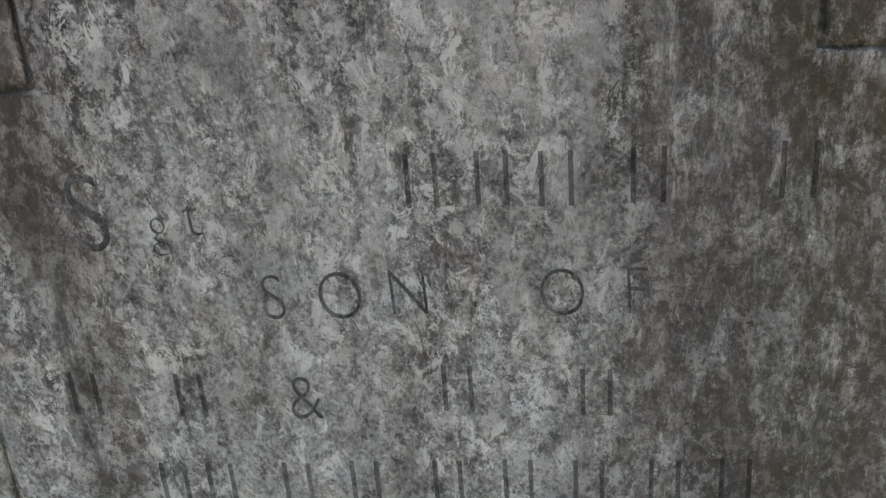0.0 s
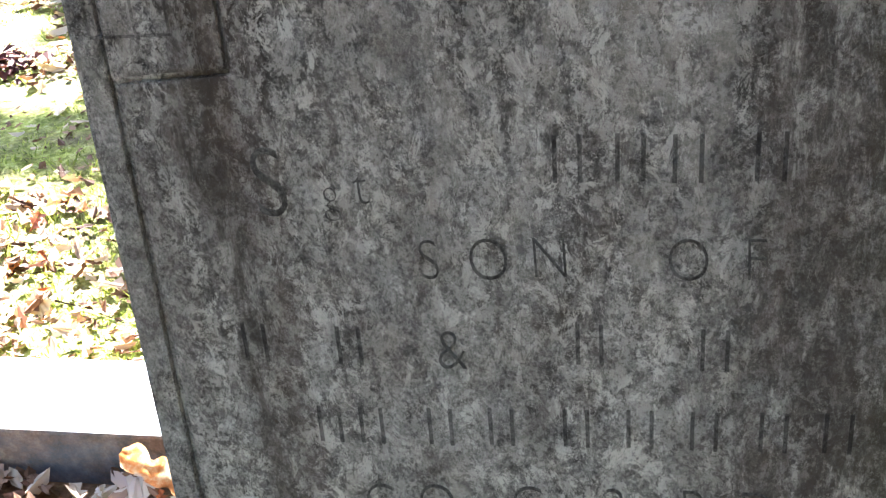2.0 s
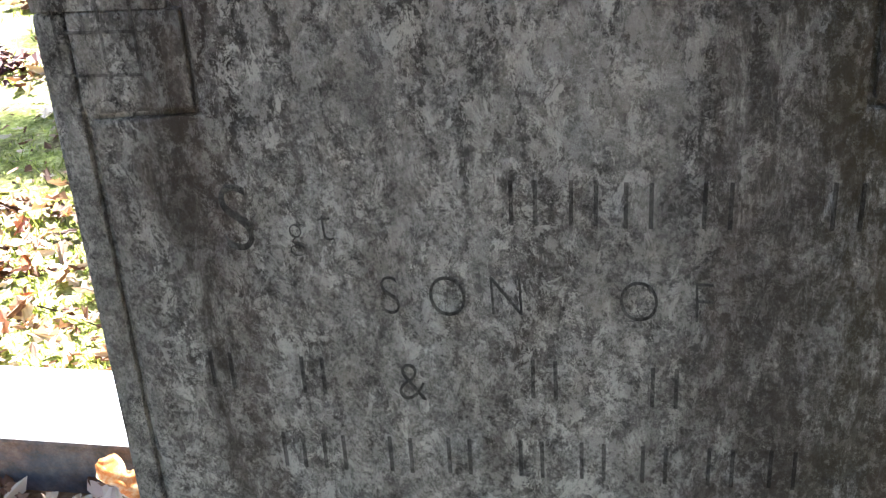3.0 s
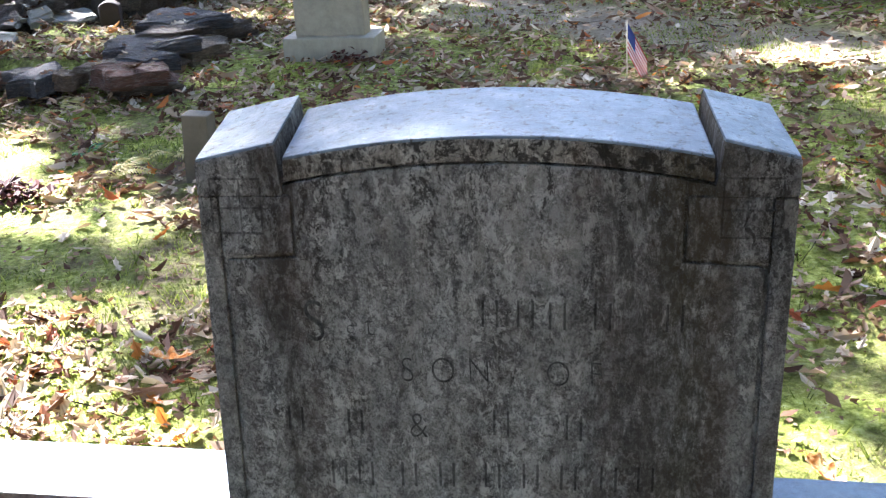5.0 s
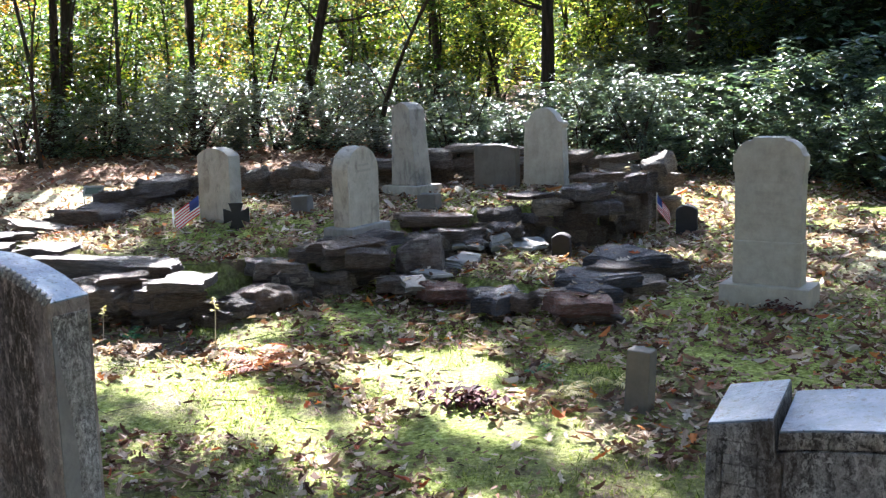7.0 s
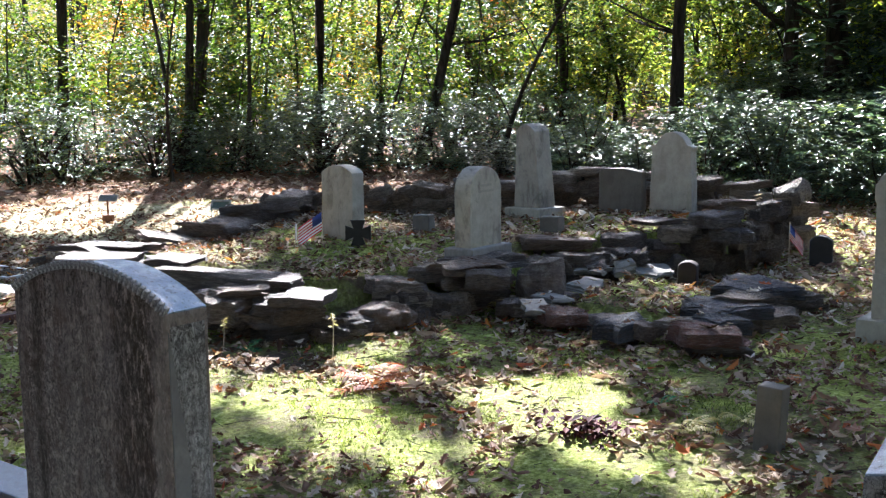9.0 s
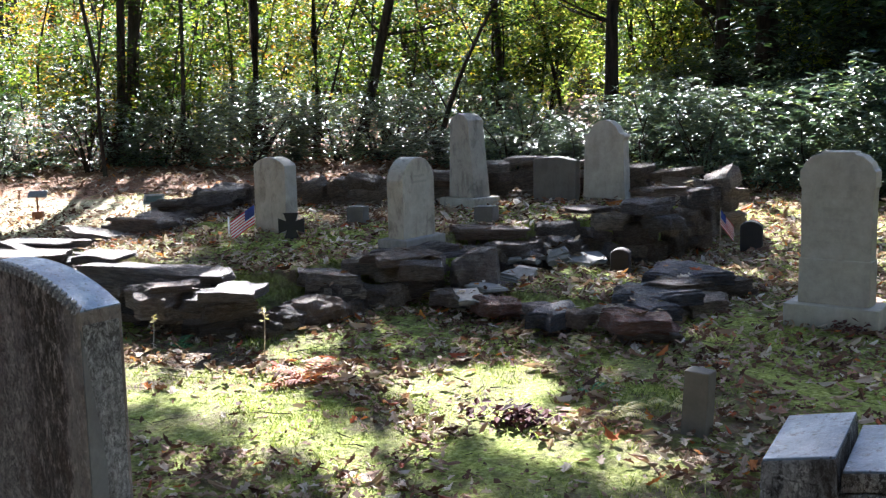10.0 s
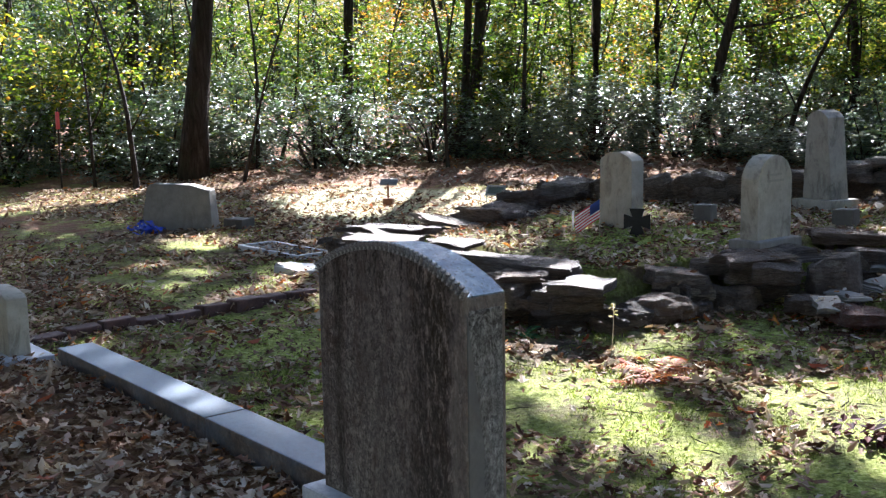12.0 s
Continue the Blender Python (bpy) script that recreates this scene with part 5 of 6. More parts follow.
def scatter_leaves(name, label, count, seed, area, size, bands=0.45, oak=0.78):
    """Fallen leaves, curled and tilted, lying in drifts."""
    rng = random.Random(seed)
    verts, faces = [], []
    while count:
        x, y = rng.uniform(area[0], area[1]), rng.uniform(area[2], area[3])
        thick = noise.noise((x * 0.9, y * 0.9, 7)) + 0.7 * noise.noise((x * 2.5, y * 2.5, 2)) + (0.5 if y > 3.5 else 0.3 if x > -0.3 else 0.45 if y < 1.55 else 0.28 if y < 2.2 else 0.0)
        if thick < bands - 0.3 + 0.3 * rng.random() or ((x + 9.0) / 1.9) ** 2 + ((y - 6.1) / 1.2) ** 2 < 1 and rng.random() < 0.6 or is_bare(x, y) and rng.random() < 0.86 or on_track(x, y) and rng.random() < 0.75:
            continue
        count -= 1
        s = size * min(1.8, 0.8 * math.exp(rng.gauss(0, 0.42)))
        m = pose(x, y, gz(x, y) + rng.uniform(0.006, 0.024), rng.gauss(0, 22), rng.gauss(0, 22), rng.uniform(0, 360))
        fold, curl = rng.uniform(-0.1, 1.1), rng.uniform(-0.3, 0.9)
        shape = OAK if rng.random() < oak and y < 4.6 and x > -5.5 else OVAL
        i = len(verts)
        for u, v in shape:
            verts.append(m @ Vector((u * s * rng.uniform(0.8, 1.15), v * s, s * (fold * abs(u) * 0.7 + curl * v * v + rng.uniform(-0.07, 0.07)))))
        n = len(shape)
        half = n // 2
        faces += [tuple(range(i, i + half + 1)), (i, *range(i + half, i + n))]
    return tagged(new(name, mesh_of(name, verts, faces, FALLEN)), label, "leaves", kind="stuff")


scatter_leaves("fallen_leaves", "dry brown and tan fallen oak leaves", 60000, 11, (-8.5, 2.8, 1.16, 9.8), 0.049, 0.12)
scatter_leaves("fallen_leaves", "pale curled leaves gathered on the sunlit moss", 240, 18, (-3.6, -2.2, 2.6, 3.4), 0.055, -0.3)
scatter_leaves("fallen_leaves", "pale and rusty leaves caught behind the kerb", 420, 19, (-1.9, -0.4, 1.16, 1.95), 0.052, -0.3)
scatter_leaves("fallen_leaves", "heaped brown leaves in front of the kerb", 15000, 13, (-5.3, 2.0, -0.4, 0.98), 0.05, -0.3)
scatter_leaves("fallen_leaves", "brown leaf litter on the ground before the graves", 4000, 15, (-5.5, 2.5, -2.4, -0.4), 0.07, -0.3, 0.1)
scatter_leaves("fallen_leaves", "brown fallen leaves on the open ground", 24000, 14, (-14, -6.0, 0.2, 6.5), 0.055, 0.05, 0.3)
scatter_leaves("fallen_leaves", "brown leaf litter under the shrubs", 14000, 12, (-15, 4, 5.5, 13), 0.075, 0.1, 0.2)


def wall_leaves(rows, seed):
    """Dry leaves caught on the flat tops of the wall's slabs."""
    rng = random.Random(seed)
    verts, faces = [], []
    for x, y, z, length, depth, thick, turn in rows:
        for k in range(int(4 + 26 * length * min(depth, 0.44))):
            s = 0.042 * math.exp(rng.gauss(0, 0.35))
            a = radians(turn)
            u, v = rng.gauss(0, 0.25) * length, rng.gauss(0, 0.25) * min(depth, 0.44)
            m = pose(x + u * math.cos(a) - v * math.sin(a), y + u * math.sin(a) + v * math.cos(a), z + thick * 0.46 + 0.008, rng.gauss(0, 16), rng.gauss(0, 16), rng.uniform(0, 360))
            i = len(verts)
            for p, q in OAK:
                verts.append(m @ Vector((p * s, q * s, s * (0.5 * abs(p) + 0.4 * q * q))))
            n = len(OAK)
            faces += [tuple(range(i, i + n // 2 + 1)), (i, *range(i + n // 2, i + n))]
    return tagged(new("fallen_leaves", mesh_of("fallen_leaves", verts, faces, FALLEN)), "dry brown leaves caught on the slabs of the walls", "leaves", kind="stuff")


wall_leaves(FRONT_TOPS[4:] + STEP_TOPS + BORDER_STONES + LOOSE_SLATES, 17)


def crumbs(name, label, count, seed, area, size, material):
    """Broken bits of leaf lying flat among the moss."""
    rng = random.Random(seed)
    verts, faces = [], []
    while count:
        x, y = rng.uniform(area[0], area[1]), rng.uniform(area[2], area[3])
        if noise.noise((x * 1.6, y * 1.6, 12)) + 0.6 * noise.noise((x * 5, y * 5, 8)) < rng.uniform(-0.5, 0.3) or is_bare(x, y) and rng.random() < 0.6:
            continue
        count -= 1
        s = size * math.exp(rng.gauss(0, 0.4))
        m = pose(x, y, gz(x, y) + rng.uniform(0.002, 0.012), rng.gauss(0, 20), rng.gauss(0, 20), rng.uniform(0, 360))
        i = len(verts)
        for u, v in ((-0.5, 0), (0, -0.3), (0.5, 0.05), (0.05, 0.35)):
            verts.append(m @ Vector((u * s * rng.uniform(0.6, 1.3), v * s * rng.uniform(0.6, 1.4), s * rng.uniform(0, 0.25))))
        faces += [(i, i + 1, i + 2), (i, i + 2, i + 3)]
    return tagged(new(name, mesh_of(name, verts, faces, material)), label, "leaves", kind="stuff")


crumbs("leaf_fragments", "small broken bits of brown leaf among the moss", 42000, 41, (-10.5, 2.6, 1.16, 7.5), 0.02, DULL)


def twigs(count, seed, area):
    rng = random.Random(seed)
    verts, faces = [], []
    for k in range(count):
        x, y, a = rng.uniform(area[0], area[1]), rng.uniform(area[2], area[3]), rng.uniform(0, math.tau)
        ln, r = rng.uniform(0.05, 0.28), rng.uniform(0.001, 0.0027)
        p = Vector((x, y, gz(x, y) + 0.008))
        d = Vector((math.cos(a), math.sin(a), rng.uniform(-0.03, 0.06)))
        side = Vector((-d.y, d.x, 0)) * r
        bend = side.normalized() * rng.uniform(-0.02, 0.02)
        i = len(verts)
        for q, f in ((p, 1), (p + d * ln * 0.5 + bend, 0.8), (p + d * ln, 0.4)):
            verts += [q - side * f, q + side * f, q + Vector((0, 0, r * 1.8 * f))]
        for j in (0, 3):
            for u in range(3):
                w = (u + 1) % 3
                faces.append((i + j + u, i + j + w, i + j + 3 + w, i + j + 3 + u))
    return tagged(new("twigs", mesh_of("twigs", verts, faces, BARK)), "thin dead twigs scattered on the moss", "twigs", kind="stuff")


twigs(500, 43, (-7, 2.5, 1.2, 7))


def blades(name, label, count, seed, area, high):
    rng = random.Random(seed)
    verts, faces = [], []
    while count:
        x, y = rng.uniform(area[0], area[1]), rng.uniform(area[2], area[3])
        if noise.noise((x * 1.3, y * 1.3, 1)) + 0.5 * noise.noise((x * 4, y * 4, 6)) < rng.uniform(-0.2, 0.5):
            continue
        z = gz(x, y)
        for k in range(5):
            count -= count > 0
            a, r = rng.uniform(0, math.tau), rng.uniform(0, 0.03)
            p = Vector((x + r * math.cos(a), y + r * math.sin(a), z))
            h = high * rng.uniform(0.4, 1.3)
            b = rng.uniform(0, math.tau)
            w = Vector((math.cos(b), math.sin(b), 0)) * 0.0022
            i = len(verts)
            verts += [p - w, p + w, p + Vector((math.cos(a) * h * 0.6, math.sin(a) * h * 0.6, h))]
            faces.append((i, i + 1, i + 2))
    return tagged(new(name, mesh_of(name, verts, faces, GRASS)), label, "moss", kind="stuff")


blades("moss_tufts", "short bright green moss and grass tufts", 90000, 31, (-6.5, 2.2, 1.15, 6.5), 0.012)
blades("grass_tufts", "sparse taller grass blades in the moss", 9000, 32, (-6.0, 2.2, 1.15, 6.5), 0.04)

# ---------------------------------------------------------------- small things
BLACK = plain("black_iron", (0.012, 0.012, 0.013), 0.5, 0.6)
RUSTY = plain("rusty_iron", (0.16, 0.07, 0.035), 0.9)
STEEL = plain("dull_plate", (0.3, 0.3, 0.29), 0.45, 0.7)
GREEN_PLATE = plain("green_plate", (0.08, 0.11, 0.095), 0.4, 0.2)
WOODEN = plain("pale_stick", (0.5, 0.42, 0.3), 0.7)
CLOTH_RED = plain("red_cloth", (0.5, 0.03, 0.05), 0.8, vary=0.2)
CLOTH_WHITE = plain("white_cloth", (0.7, 0.68, 0.66), 0.8, vary=0.15)
CLOTH_BLUE = plain("blue_cloth", (0.03, 0.05, 0.2), 0.8, vary=0.2)
PETAL = plain("blue_petal", (0.03, 0.07, 0.5), 0.6, vary=0.4)
PETAL_WHITE = plain("white_petal", (0.75, 0.75, 0.72), 0.6, vary=0.2)
PINK_TAPE = plain("red_tape", (0.7, 0.1, 0.1), 0.5, vary=0.2)
BROWN = pale_marble("brown_stone", (0.035, 0.022, 0.018), (0.02, 0.013, 0.011), 0.5)
INKY = pale_marble("black_stone", (0.025, 0.023, 0.023), (0.012, 0.011, 0.011), 0.5)
BRICK = plain("old_brick", (0.085, 0.042, 0.034), 0.9, vary=0.6, scale=30)
DEEP = leaf_mat("dark_red_leaf", ((0.0, (0.025, 0.011, 0.012)), (1.0, (0.1, 0.035, 0.03))), 0.75, 0.1, 0.08)
BROAD = leaf_mat("green_leaf", ((0.0, (0.03, 0.12, 0.05)), (0.7, (0.06, 0.2, 0.08)), (1.0, (0.16, 0.3, 0.12))), 0.5, 0.3, 0.2)


def flag(x, y, z, high, wide, fly, label, droop, turn=0):
    """A small striped stick flag hanging from its stick."""
    f = thing("flag", label, "flag", (x, y, z), turn, "small stick flags")
    part("stick", tube([(0, 0, -0.04), (0, 0, high)], [0.003, 0.003], 6), WOODEN, f)
    verts, faces, kinds = [], [], []
    for i in range(14):
        for j in range(11):
            u, v = j / 10, i / 13
            sag = droop * u * wide
            verts.append((wide * u * (1 - 0.35 * droop), 0.012 * math.sin(u * 7 + v * 2) + 0.006 * math.sin(v * 9), high - 0.006 - v * fly - sag))
    for i in range(13):
        for j in range(10):
            faces.append((i * 11 + j, i * 11 + j + 1, (i + 1) * 11 + j + 1, (i + 1) * 11 + j))
            kinds.append(2 if (i < 7 and j < 4) else i % 2)
    me = mesh_of("cloth", verts, faces, CLOTH_RED, True)
    me.materials.append(CLOTH_WHITE)
    me.materials.append(CLOTH_BLUE)
    me.polygons.foreach_set("material_index", kinds)
    ob = new("cloth", me)
    ob.parent = f
    return f


flag(-5.19, 4.74, 0.36, 0.27, 0.2, 0.13, "small striped flag drooping beside the stained headstone", 0.55, 224)
flag(-2.7, 6.78, 0.2, 0.3, 0.14, 0.11, "small faded striped flag beside a black stone", 0.9, 30)
flag(0.06, 4.5, 0.13, 0.26, 0.15, 0.13, "small striped flag hanging beyond the inscribed headstone", 1.15, 5)
part("stick", tube([(0, 0, -0.03), (0.003, 0, 0.17)], [0.006, 0.006], 6), CLOTH_WHITE, thing("marker_stick", "thin white marker stick in the leaves", "stick", (-5.4, 4.7, 0.36)))

cross = thing("iron_cross", "black iron cross marker with flared arms", "grave marker", (-4.86, 4.74, 0.37), 35)
pts = []
for k in range(4):
    c, d = math.cos(k * math.pi / 2), math.sin(k * math.pi / 2)
    pts += [(x * c - z * d, 0.13 + x * d + z * c) for x, z in ((0.03, 0.03), (0.05, 0.085), (-0.05, 0.085), (-0.03, 0.03))]
part("cross_plate", slab(pts, -0.008, 0.008, 0), BLACK, cross)
part("stake", box(-0.012, 0.012, -0.006, 0.006, -0.06, 0.1, 0.001), BLACK, cross)

for x, y, z, w, d, h, mat_, label, turn in ((-4.83, 5.4, 0.37, 0.13, 0.09, 0.19, DARK, "small grey-brown footstone inside the raised plot", 10), (-4.05, 5.86, 0.4, 0.14, 0.1, 0.15, DARK, "short dark footstone inside the raised plot", 5),
                                            (-2.83, 5.46, 0.22, 0.115, 0.09, 0.17, BROWN, "small dark brown marker stone in the plot", 15), (-9.2, 4.2, 0.08, 0.22, 0.18, 0.13, DARK, "low dark block beside the slanted headstone", 20)):
    st = thing("footstone", label, "footstone", (x, y, z), turn, "small marker stones")
    part("stone_block", slab(arch(w, h * 0.85, h * 0.15, 6), -d / 2, d / 2, 0.012) if mat_ == BROWN else box(-w / 2, w / 2, -d / 2, d / 2, -0.05, h, 0.008, 0.006, 2), mat_, st)
black = thing("marker_stone", "squat black rounded marker stone in the grass", "marker stone", (-2.5, 6.85, 0.18), 15)
part("stone_block", slab(arch(0.15, 0.2, 0.035, 8), -0.05, 0.05, 0.012), INKY, black)

plate = thing("grave_marker", "small tilted metal plate marker on a rusty stake", "grave marker", (-9.3, 5.98, 0.19), 40)
part("stake", box(-0.008, 0.008, -0.008, 0.008, -0.05, 0.2, 0.001), RUSTY, plate)
part("plate", slab([(-0.09, 0.0), (0.09, 0.0), (0.09, 0.09), (-0.09, 0.09)], -0.006, 0.006, 0.003), STEEL, plate).matrix_basis = pose(0, 0, 0.19, -50)
part("foot_block", box(-0.05, 0.05, -0.04, 0.04, -0.03, 0.06, 0.006, 0.004), RUSTY, plate)
stand = thing("plate_stand", "small green tilted frame standing by the wall", "grave marker", (-8.36, 6.6, 0.19), 30)
for k in (-1, 1):
    part("leg", tube([(k * 0.08, 0, -0.04), (k * 0.08, 0, 0.16)], [0.006, 0.006], 5), GREEN_PLATE, stand)
for x0, x1, z0, z1 in ((-0.1, 0.1, 0.0, 0.02), (-0.1, 0.1, 0.1, 0.12), (-0.1, -0.08, 0.021, 0.099), (0.08, 0.1, 0.021, 0.099)):
    part("frame_bar", slab([(x0, z0), (x1, z0), (x1, z1), (x0, z1)], -0.006, 0.006, 0.002), STEEL, stand).matrix_basis = pose(0, 0, 0.1, -40)
part("plate", slab([(-0.079, 0.021), (0.079, 0.021), (0.079, 0.099), (-0.079, 0.099)], -0.002, 0.004, 0), GREEN_PLATE, stand).matrix_basis = pose(0, 0, 0.1, -40)

slant = thing("headstone", "low grey slant-faced granite headstone beside blue flowers", "headstone", (-9.5, 3.75, 0.1), 40)
bm = slab([(-0.36, -0.05), (0.36, -0.05), (0.31, 0.38), (0.12, 0.43), (-0.25, 0.44), (-0.30, 0.41)], -0.08, 0.12, 0.012)
for v in bm.verts:
    v.co.y += 0.18 * max(0, v.co.z) * (1 if v.co.y < 0 else 0.2)
part("stone_block", bm, ROUGH, slant)
bunch = thing("flower_bunch", "bunch of deep blue cloth flowers on the ground", "flowers", (-9.5, 3.42, 0.1))
frng = random.Random(8)
verts, faces = leaf_cloud(frng, [Vector((frng.gauss(0, 0.075), frng.gauss(0, 0.06), frng.uniform(0.02, 0.1))) for k in range(60)], 3, 0.05, 0.4, 0.01)
ob = new("blue_bloom", mesh_of("blue_bloom", verts, faces, PETAL))
ob.parent = bunch
verts, faces = leaf_cloud(frng, [Vector((frng.gauss(-0.1, 0.04), frng.gauss(0, 0.04), frng.uniform(0.02, 0.08))) for k in range(6)], 3, 0.05, 0.4, 0.01)
ob = new("pale_petal", mesh_of("pale_petal", verts, faces, PETAL_WHITE))
ob.parent = bunch

ledger = thing("ledger_stone", "flat dark ledger stone with a pale raised rim", "ledger stone", (-7.6, 3.72, 0.11), 2)
part("slab", box(-0.40, 0.40, -0.14, 0.14, -0.05, 0.03, 0.006), DARK, ledger)
for x0, x1, y0, y1 in ((-0.42, 0.42, -0.165, -0.135), (-0.42, 0.42, 0.135, 0.165), (-0.425, -0.395, -0.134, 0.134), (0.395, 0.425, -0.134, 0.134)):
    part("rim", box(x0, x1, y0, y1, -0.05, 0.042, 0.005), KERB, ledger)
chip = thing("ledger_stone", "broken flat pale slab half covered by leaves", "ledger stone", (-6.75, 3.36, 0.1), 12)
slate = new("slab", stone_mesh(83, KERB))
slate.parent = chip
slate.matrix_basis = Matrix.Diagonal((0.42, 0.26, 0.08, 1))

stake = thing("survey_stake", "thin stake with red tape at the wood's edge", "stake", (-14.2, 4.4, 0.13))
part("rod", tube([(0, 0, -0.1), (0.01, 0, 1.05)], [0.012, 0.012], 6), BARK, stake)
part("tape", box(-0.02, 0.025, -0.02, 0.02, 0.78, 1.0, 0.004), PINK_TAPE, stake)

edging = thing("brick_edging", "row of old dark red bricks edging the plot", "edging", (0, 0, 0), kind="structure")
erng = random.Random(14)
for k in range(9):
    y = 1.3 + 0.2 * k
    part("brick", box(-0.06, 0.06, -0.095, 0.095, -0.06, 0.05 + erng.uniform(-0.02, 0.02), 0.012, 0.006, 1), BRICK, edging).matrix_basis = pose(-6.06 + erng.uniform(-0.03, 0.03), y, SLOPE * y, erng.uniform(-3, 3), erng.uniform(-4, 4), erng.uniform(-6, 6))
small = thing("headstone", "low pale headstone on a base at the kerb's end", "headstone", (-5.45, 0.84, 0.12))
part("tablet", slab(arch(0.42, 0.34, 0.03), 0, 0.1, 0.006), GREY, small)
part("base", box(-0.3, 0.3, -0.08, 0.18, -0.06, 0.07, 0.01), KERB, small)


def fern(x, y, count, length, material, label, name="fern", category="fern", seed=0):
    rng = random.Random(seed)
    t = thing(name, label, category, (x, y, gz(x, y)))
    for k in range(count):
        a = rng.uniform(0, math.tau)
        verts, faces = [], []
        ln = length * rng.uniform(0.7, 1.2)
        rise = rng.uniform(0.5, 1.1)
        for j in range(14):
            f = j / 14
            p = Vector((math.cos(a) * ln * f * 0.8, math.sin(a) * ln * f * 0.8, ln * (rise * f - 0.75 * f * f)))
            out = Vector((-math.sin(a), math.cos(a), 0))
            ahead = Vector((math.cos(a), math.sin(a), rise - 1.5 * f)).normalized()
            w = ln * 0.26 * math.sin(math.pi * min(1, f * 0.85 + 0.15))
            for sgn in (-1, 1):
                i = len(verts)
                tip = p + out * sgn * w + ahead * w * 0.4 - Vector((0, 0, w * 0.2))
                verts += [p, p + out * sgn * w * 0.5 + ahead * ln * 0.05, tip, p + out * sgn * w * 0.5 - ahead * ln * 0.015]
                faces.append((i, i + 1, i + 2, i + 3))
        ob = new("frond", mesh_of("frond", verts, faces, material))
        ob.parent = t
    return t


fern(-1.72, 3.1, 6, 0.16, FERN, "dried pale fern lying on the moss", seed=1)
fern(-1.6, 3.35, 3, 0.18, FERN, "dried pale fern lying on the moss", seed=2)
fern(-2.39, 4.0, 4, 0.17, FERN, "small yellowed fern before the grave border", seed=3)
fern(-3.66, 4.55, 4, 0.2, FERN, "small yellowed fern before the stone wall", seed=4)
fern(-3.16, 2.95, 9, 0.24, RUST, "rust-brown withered fern in the moss", seed=5)
fern(-3.3, 3.2, 3, 0.16, FERN, "dried pale fern lying on the moss", seed=6)
fern(-2.75, 3.45, 3, 0.13, FERN, "small yellowed fern in the moss", seed=9)
fern(-4.18, 3.1, 6, 0.13, BROAD, "small green broad-leaved plant at the wall's foot", "green_plant", "plant", 7)
fern(-1.95, 3.35, 3, 0.1, BROAD, "small green seedling in the moss", "green_plant", "plant", 10)
fern(-3.45, 5.45, 3, 0.12, FERN, "small pale fern in the grave plot", seed=11)
for x, y, h in ((-3.62, 3.15, 0.26), (-4.7, 3.1, 0.2), (-4.3, 3.05, 0.16)):
    w = thing("dry_stalk", "thin dry weed stalk with a seed head", "weed", (x, y, gz(x, y)))
    part("stalk", tube([(0, 0, -0.02), (0.01, 0.004, h * 0.6), (0.004, 0.01, h)], [0.003, 0.0025, 0.002], 5), WOODEN, w)
    verts, faces = leaf_cloud(frng, [Vector((0.005, 0.008, h * (0.75 + 0.05 * k))) for k in range(6)], 2, 0.025, 0.25, 0.0)
    ob = new("seed_head", mesh_of("seed_head", verts, faces, FERN))
    ob.parent = w

pile = thing("leaf_heap", "heap of curled dark red leaves on the moss", "leaves", (-2.07, 2.92, 0.1))
verts, faces = leaf_cloud(frng, [Vector((frng.gauss(0, 0.07), frng.gauss(0, 0.045), frng.uniform(0.0, 0.05))) for k in range(70)], 2, 0.05, 0.3, 0.01)
ob = new("curled_foliage", mesh_of("curled_foliage", verts, faces, DEEP))
ob.parent = pile
wreath = thing("leaf_heap", "small clump of dark leaves at the marble base", "leaves", (-1.3, 4.84, 0.16))
verts, faces = leaf_cloud(frng, [Vector((frng.gauss(0, 0.035), frng.gauss(0, 0.02), frng.uniform(0.0, 0.05))) for k in range(30)], 2, 0.035, 0.3, 0.01)
ob = new("curled_foliage", mesh_of("curled_foliage", verts, faces, DEEP))
ob.parent = wreath


def curled_mat():
    n = Nodes("curled_leaf")
    colour = n.ramp(n.noise((38, 60, 38), 6, 0.7), (0.3, (0.25, 0.09, 0.03)), (0.45, (0.5, 0.2, 0.06)), (0.56, (0.56, 0.36, 0.18)), (0.68, (0.62, 0.52, 0.38)))
    n.done(colour, 0.7, spec=0.2)
    lit = n.add("ShaderNodeBsdfTranslucent")
    n.put(colour, lit.inputs[0])
    both = n.add("ShaderNodeMixShader")
    both.inputs[0].default_value = 0.35
    n.put(n.bsdf.outputs[0], both.inputs[1]), n.put(lit.outputs[0], both.inputs[2])
    n.put(both.outputs[0], n.out.inputs[0])
    return n.mat


CURLED = curled_mat()


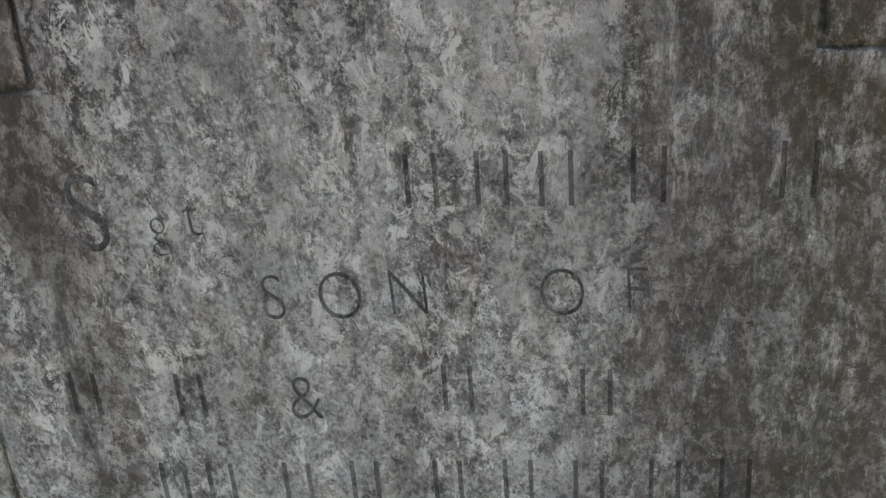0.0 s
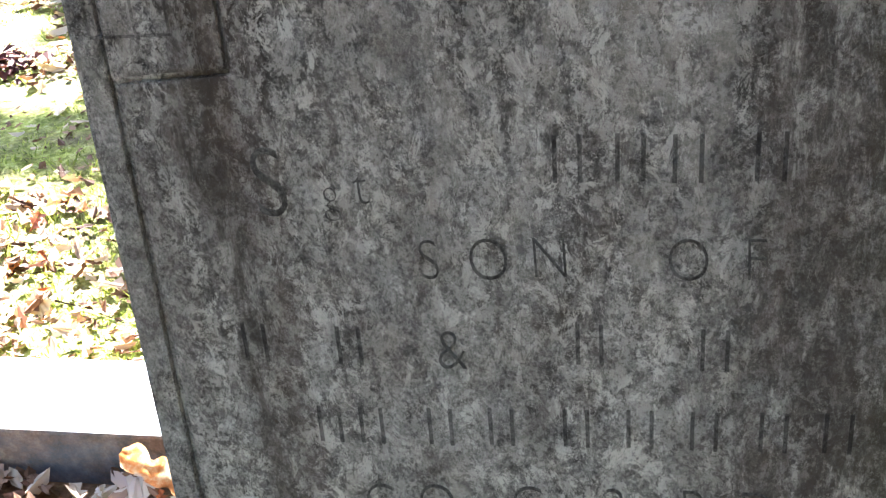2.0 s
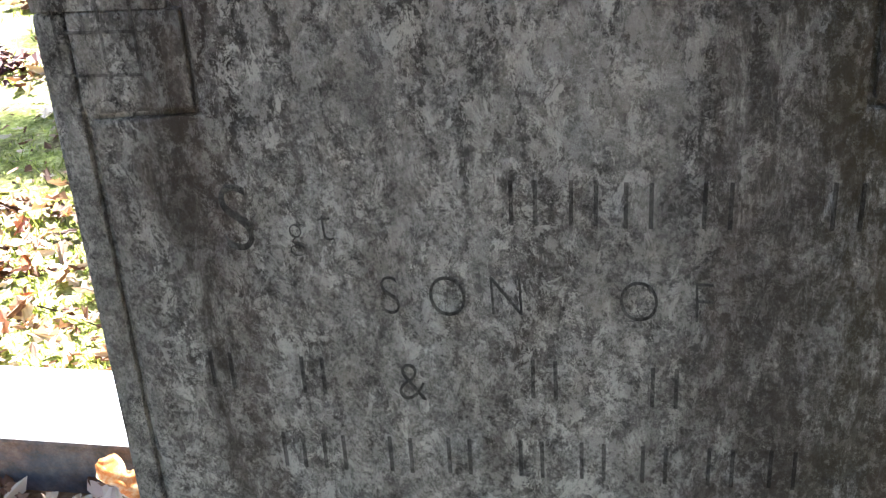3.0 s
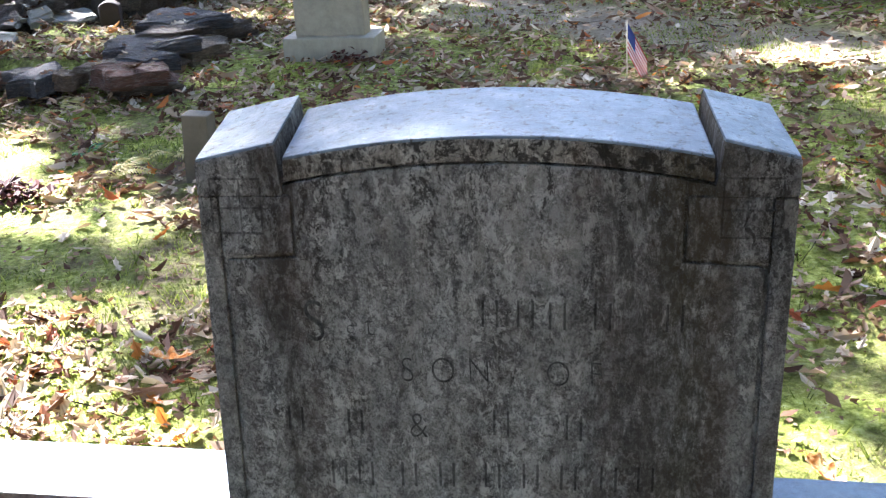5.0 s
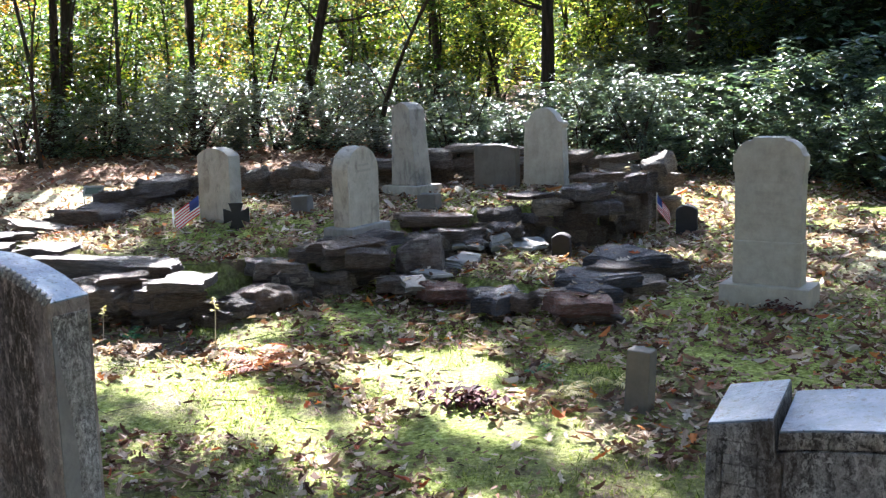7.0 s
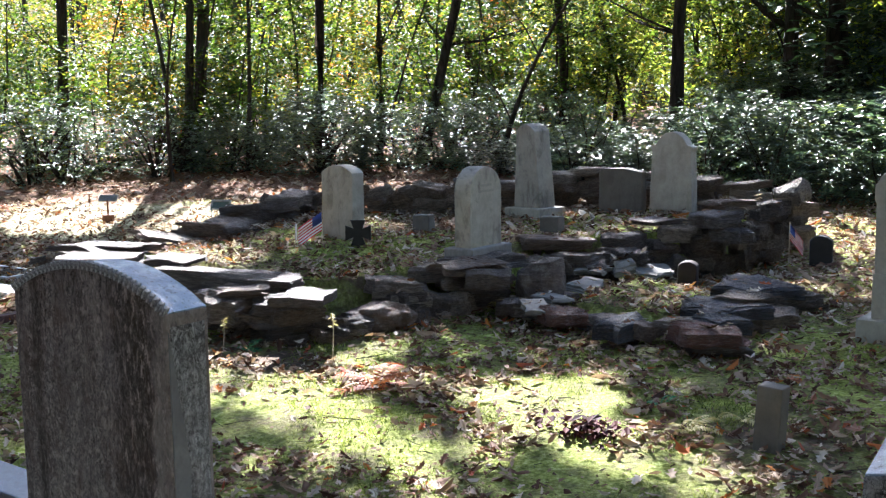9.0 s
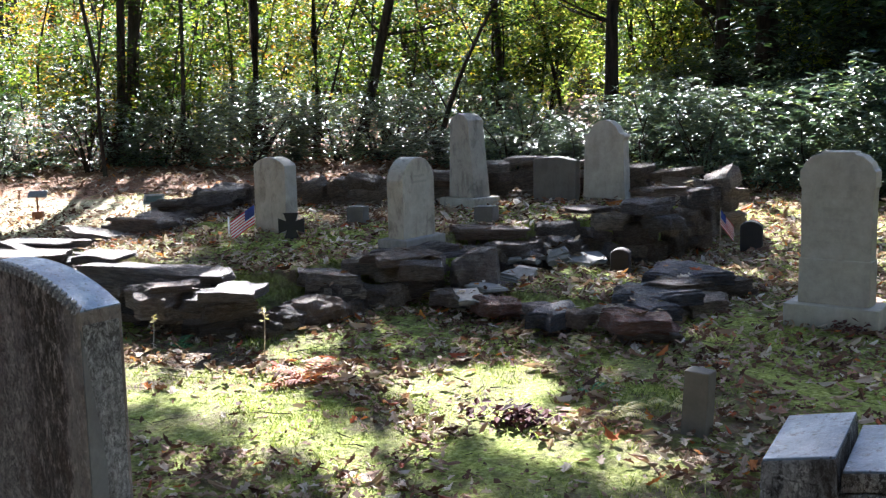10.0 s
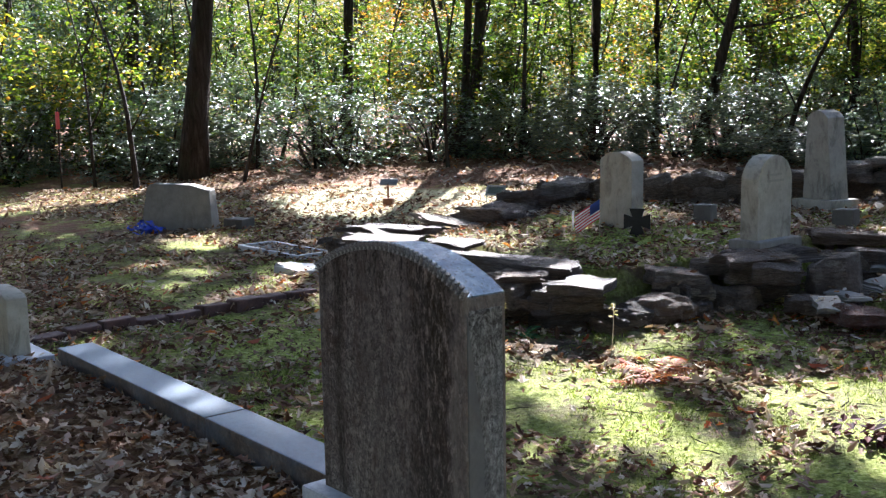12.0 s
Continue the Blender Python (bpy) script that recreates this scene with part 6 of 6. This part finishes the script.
def big_leaf(x, y, z, size, turn, tip, label):
    """One large curled lobed leaf, rolled along its midrib."""
    verts, faces = [], []
    rows, half = 22, 4
    for j in range(rows + 1):
        v = -0.55 + 1.08 * j / rows
        w = 0.34 * math.sqrt(max(0.02, 1 - (v / 0.56) ** 2)) * (0.68 + 0.32 * math.cos(17 * v + 0.4))
        for i in range(-half, half + 1):
            u = w * i / half
            a = u / 0.19 * (1.0 + 0.5 * v)
            verts.append(((0.19 * math.sin(a)) * size * 2, v * size * 2, (0.19 * (1 - math.cos(a)) + 0.5 * v * v + 0.03 * math.sin(13 * v + 2 * i)) * size * 2))
    m = 2 * half + 1
    for j in range(rows):
        for i in range(m - 1):
            faces.append((j * m + i, j * m + i + 1, (j + 1) * m + i + 1, (j + 1) * m + i))
    t = thing("curled_leaf", label, "leaf", (x, y, z), turn, lean=tip)
    ob = new("blade", mesh_of("blade", verts, faces, CURLED, True))
    ob.parent = t
    part("leaf_stalk", tube([(0, -size * 1.05, size * 0.28), (0.005, -size * 1.7, size * 0.5)], [0.0018, 0.0012], 5), RUSTY, t)


big_leaf(-0.965, 1.02, 0.262, 0.045, 48, (4, -6), "curled orange leaf lying on the kerb")
big_leaf(-0.575, 0.945, 0.222, 0.048, 70, (30, -25), "curled orange leaf against the kerb")
big_leaf(-0.97, 1.8, 0.085, 0.05, 120, (10, 10), "curled orange leaf on the moss")
for x, y, size, turn in ((-1.28, 1.24, 0.05, 10), (-1.12, 1.36, 0.042, 70), (-0.72, 1.22, 0.045, 130), (-0.5, 1.32, 0.04, 200), (-0.82, 1.46, 0.05, 300), (-1.4, 1.52, 0.045, 250), (0.5, 1.45, 0.045, 40), (0.72, 1.8, 0.05, 160), (0.42, 2.1, 0.045, 95), (0.9, 1.4, 0.04, 220), (-1.7, 1.95, 0.05, 120), (-2.62, 2.95, 0.05, 33)):
    big_leaf(x, y, gz(x, y) + 0.008, size, turn, (8, -6), "curled orange-brown oak leaf lying on the moss")
for x, y in ((-2.54, 2.1), (-2.75, 2.05), (-2.3, 2.15), (-3.0, 2.0)):
    c = thing("pine_cone", "small brown open pine cone on the moss", "pine cone", (x, y, gz(x, y) + 0.015), 40 * x, "pine cones")
    verts, faces = leaf_cloud(random.Random(int(-x * 100)), [Vector((0.005 * k, 0.003 * k, 0.003)) for k in range(8)], 6, 0.02, 0.4, 0.0, -0.3)
    ob = new("cone_body", mesh_of("cone_body", verts, faces, RUSTY))
    ob.parent = c
# rope carving along the bowed edge
top = arch(0.61, 0.93, 0.085, 36)
for (x0, z0), (x1, z1) in zip(top[2:-1], top[3:]):
    d = Vector((x1 - x0, 0, z1 - z0))
    bit = box(-d.length * 0.3, d.length * 0.3, -0.012, 0.012, -0.014, 0.007, 0.003)
    part("rope_twist", bit, PALE_EDGE, rope_body).matrix_basis = pose((x0 + x1) / 2, 0.004, (z0 + z1) / 2 + 0.001, 0, -math.degrees(math.atan2(d.z, d.x)), 24)
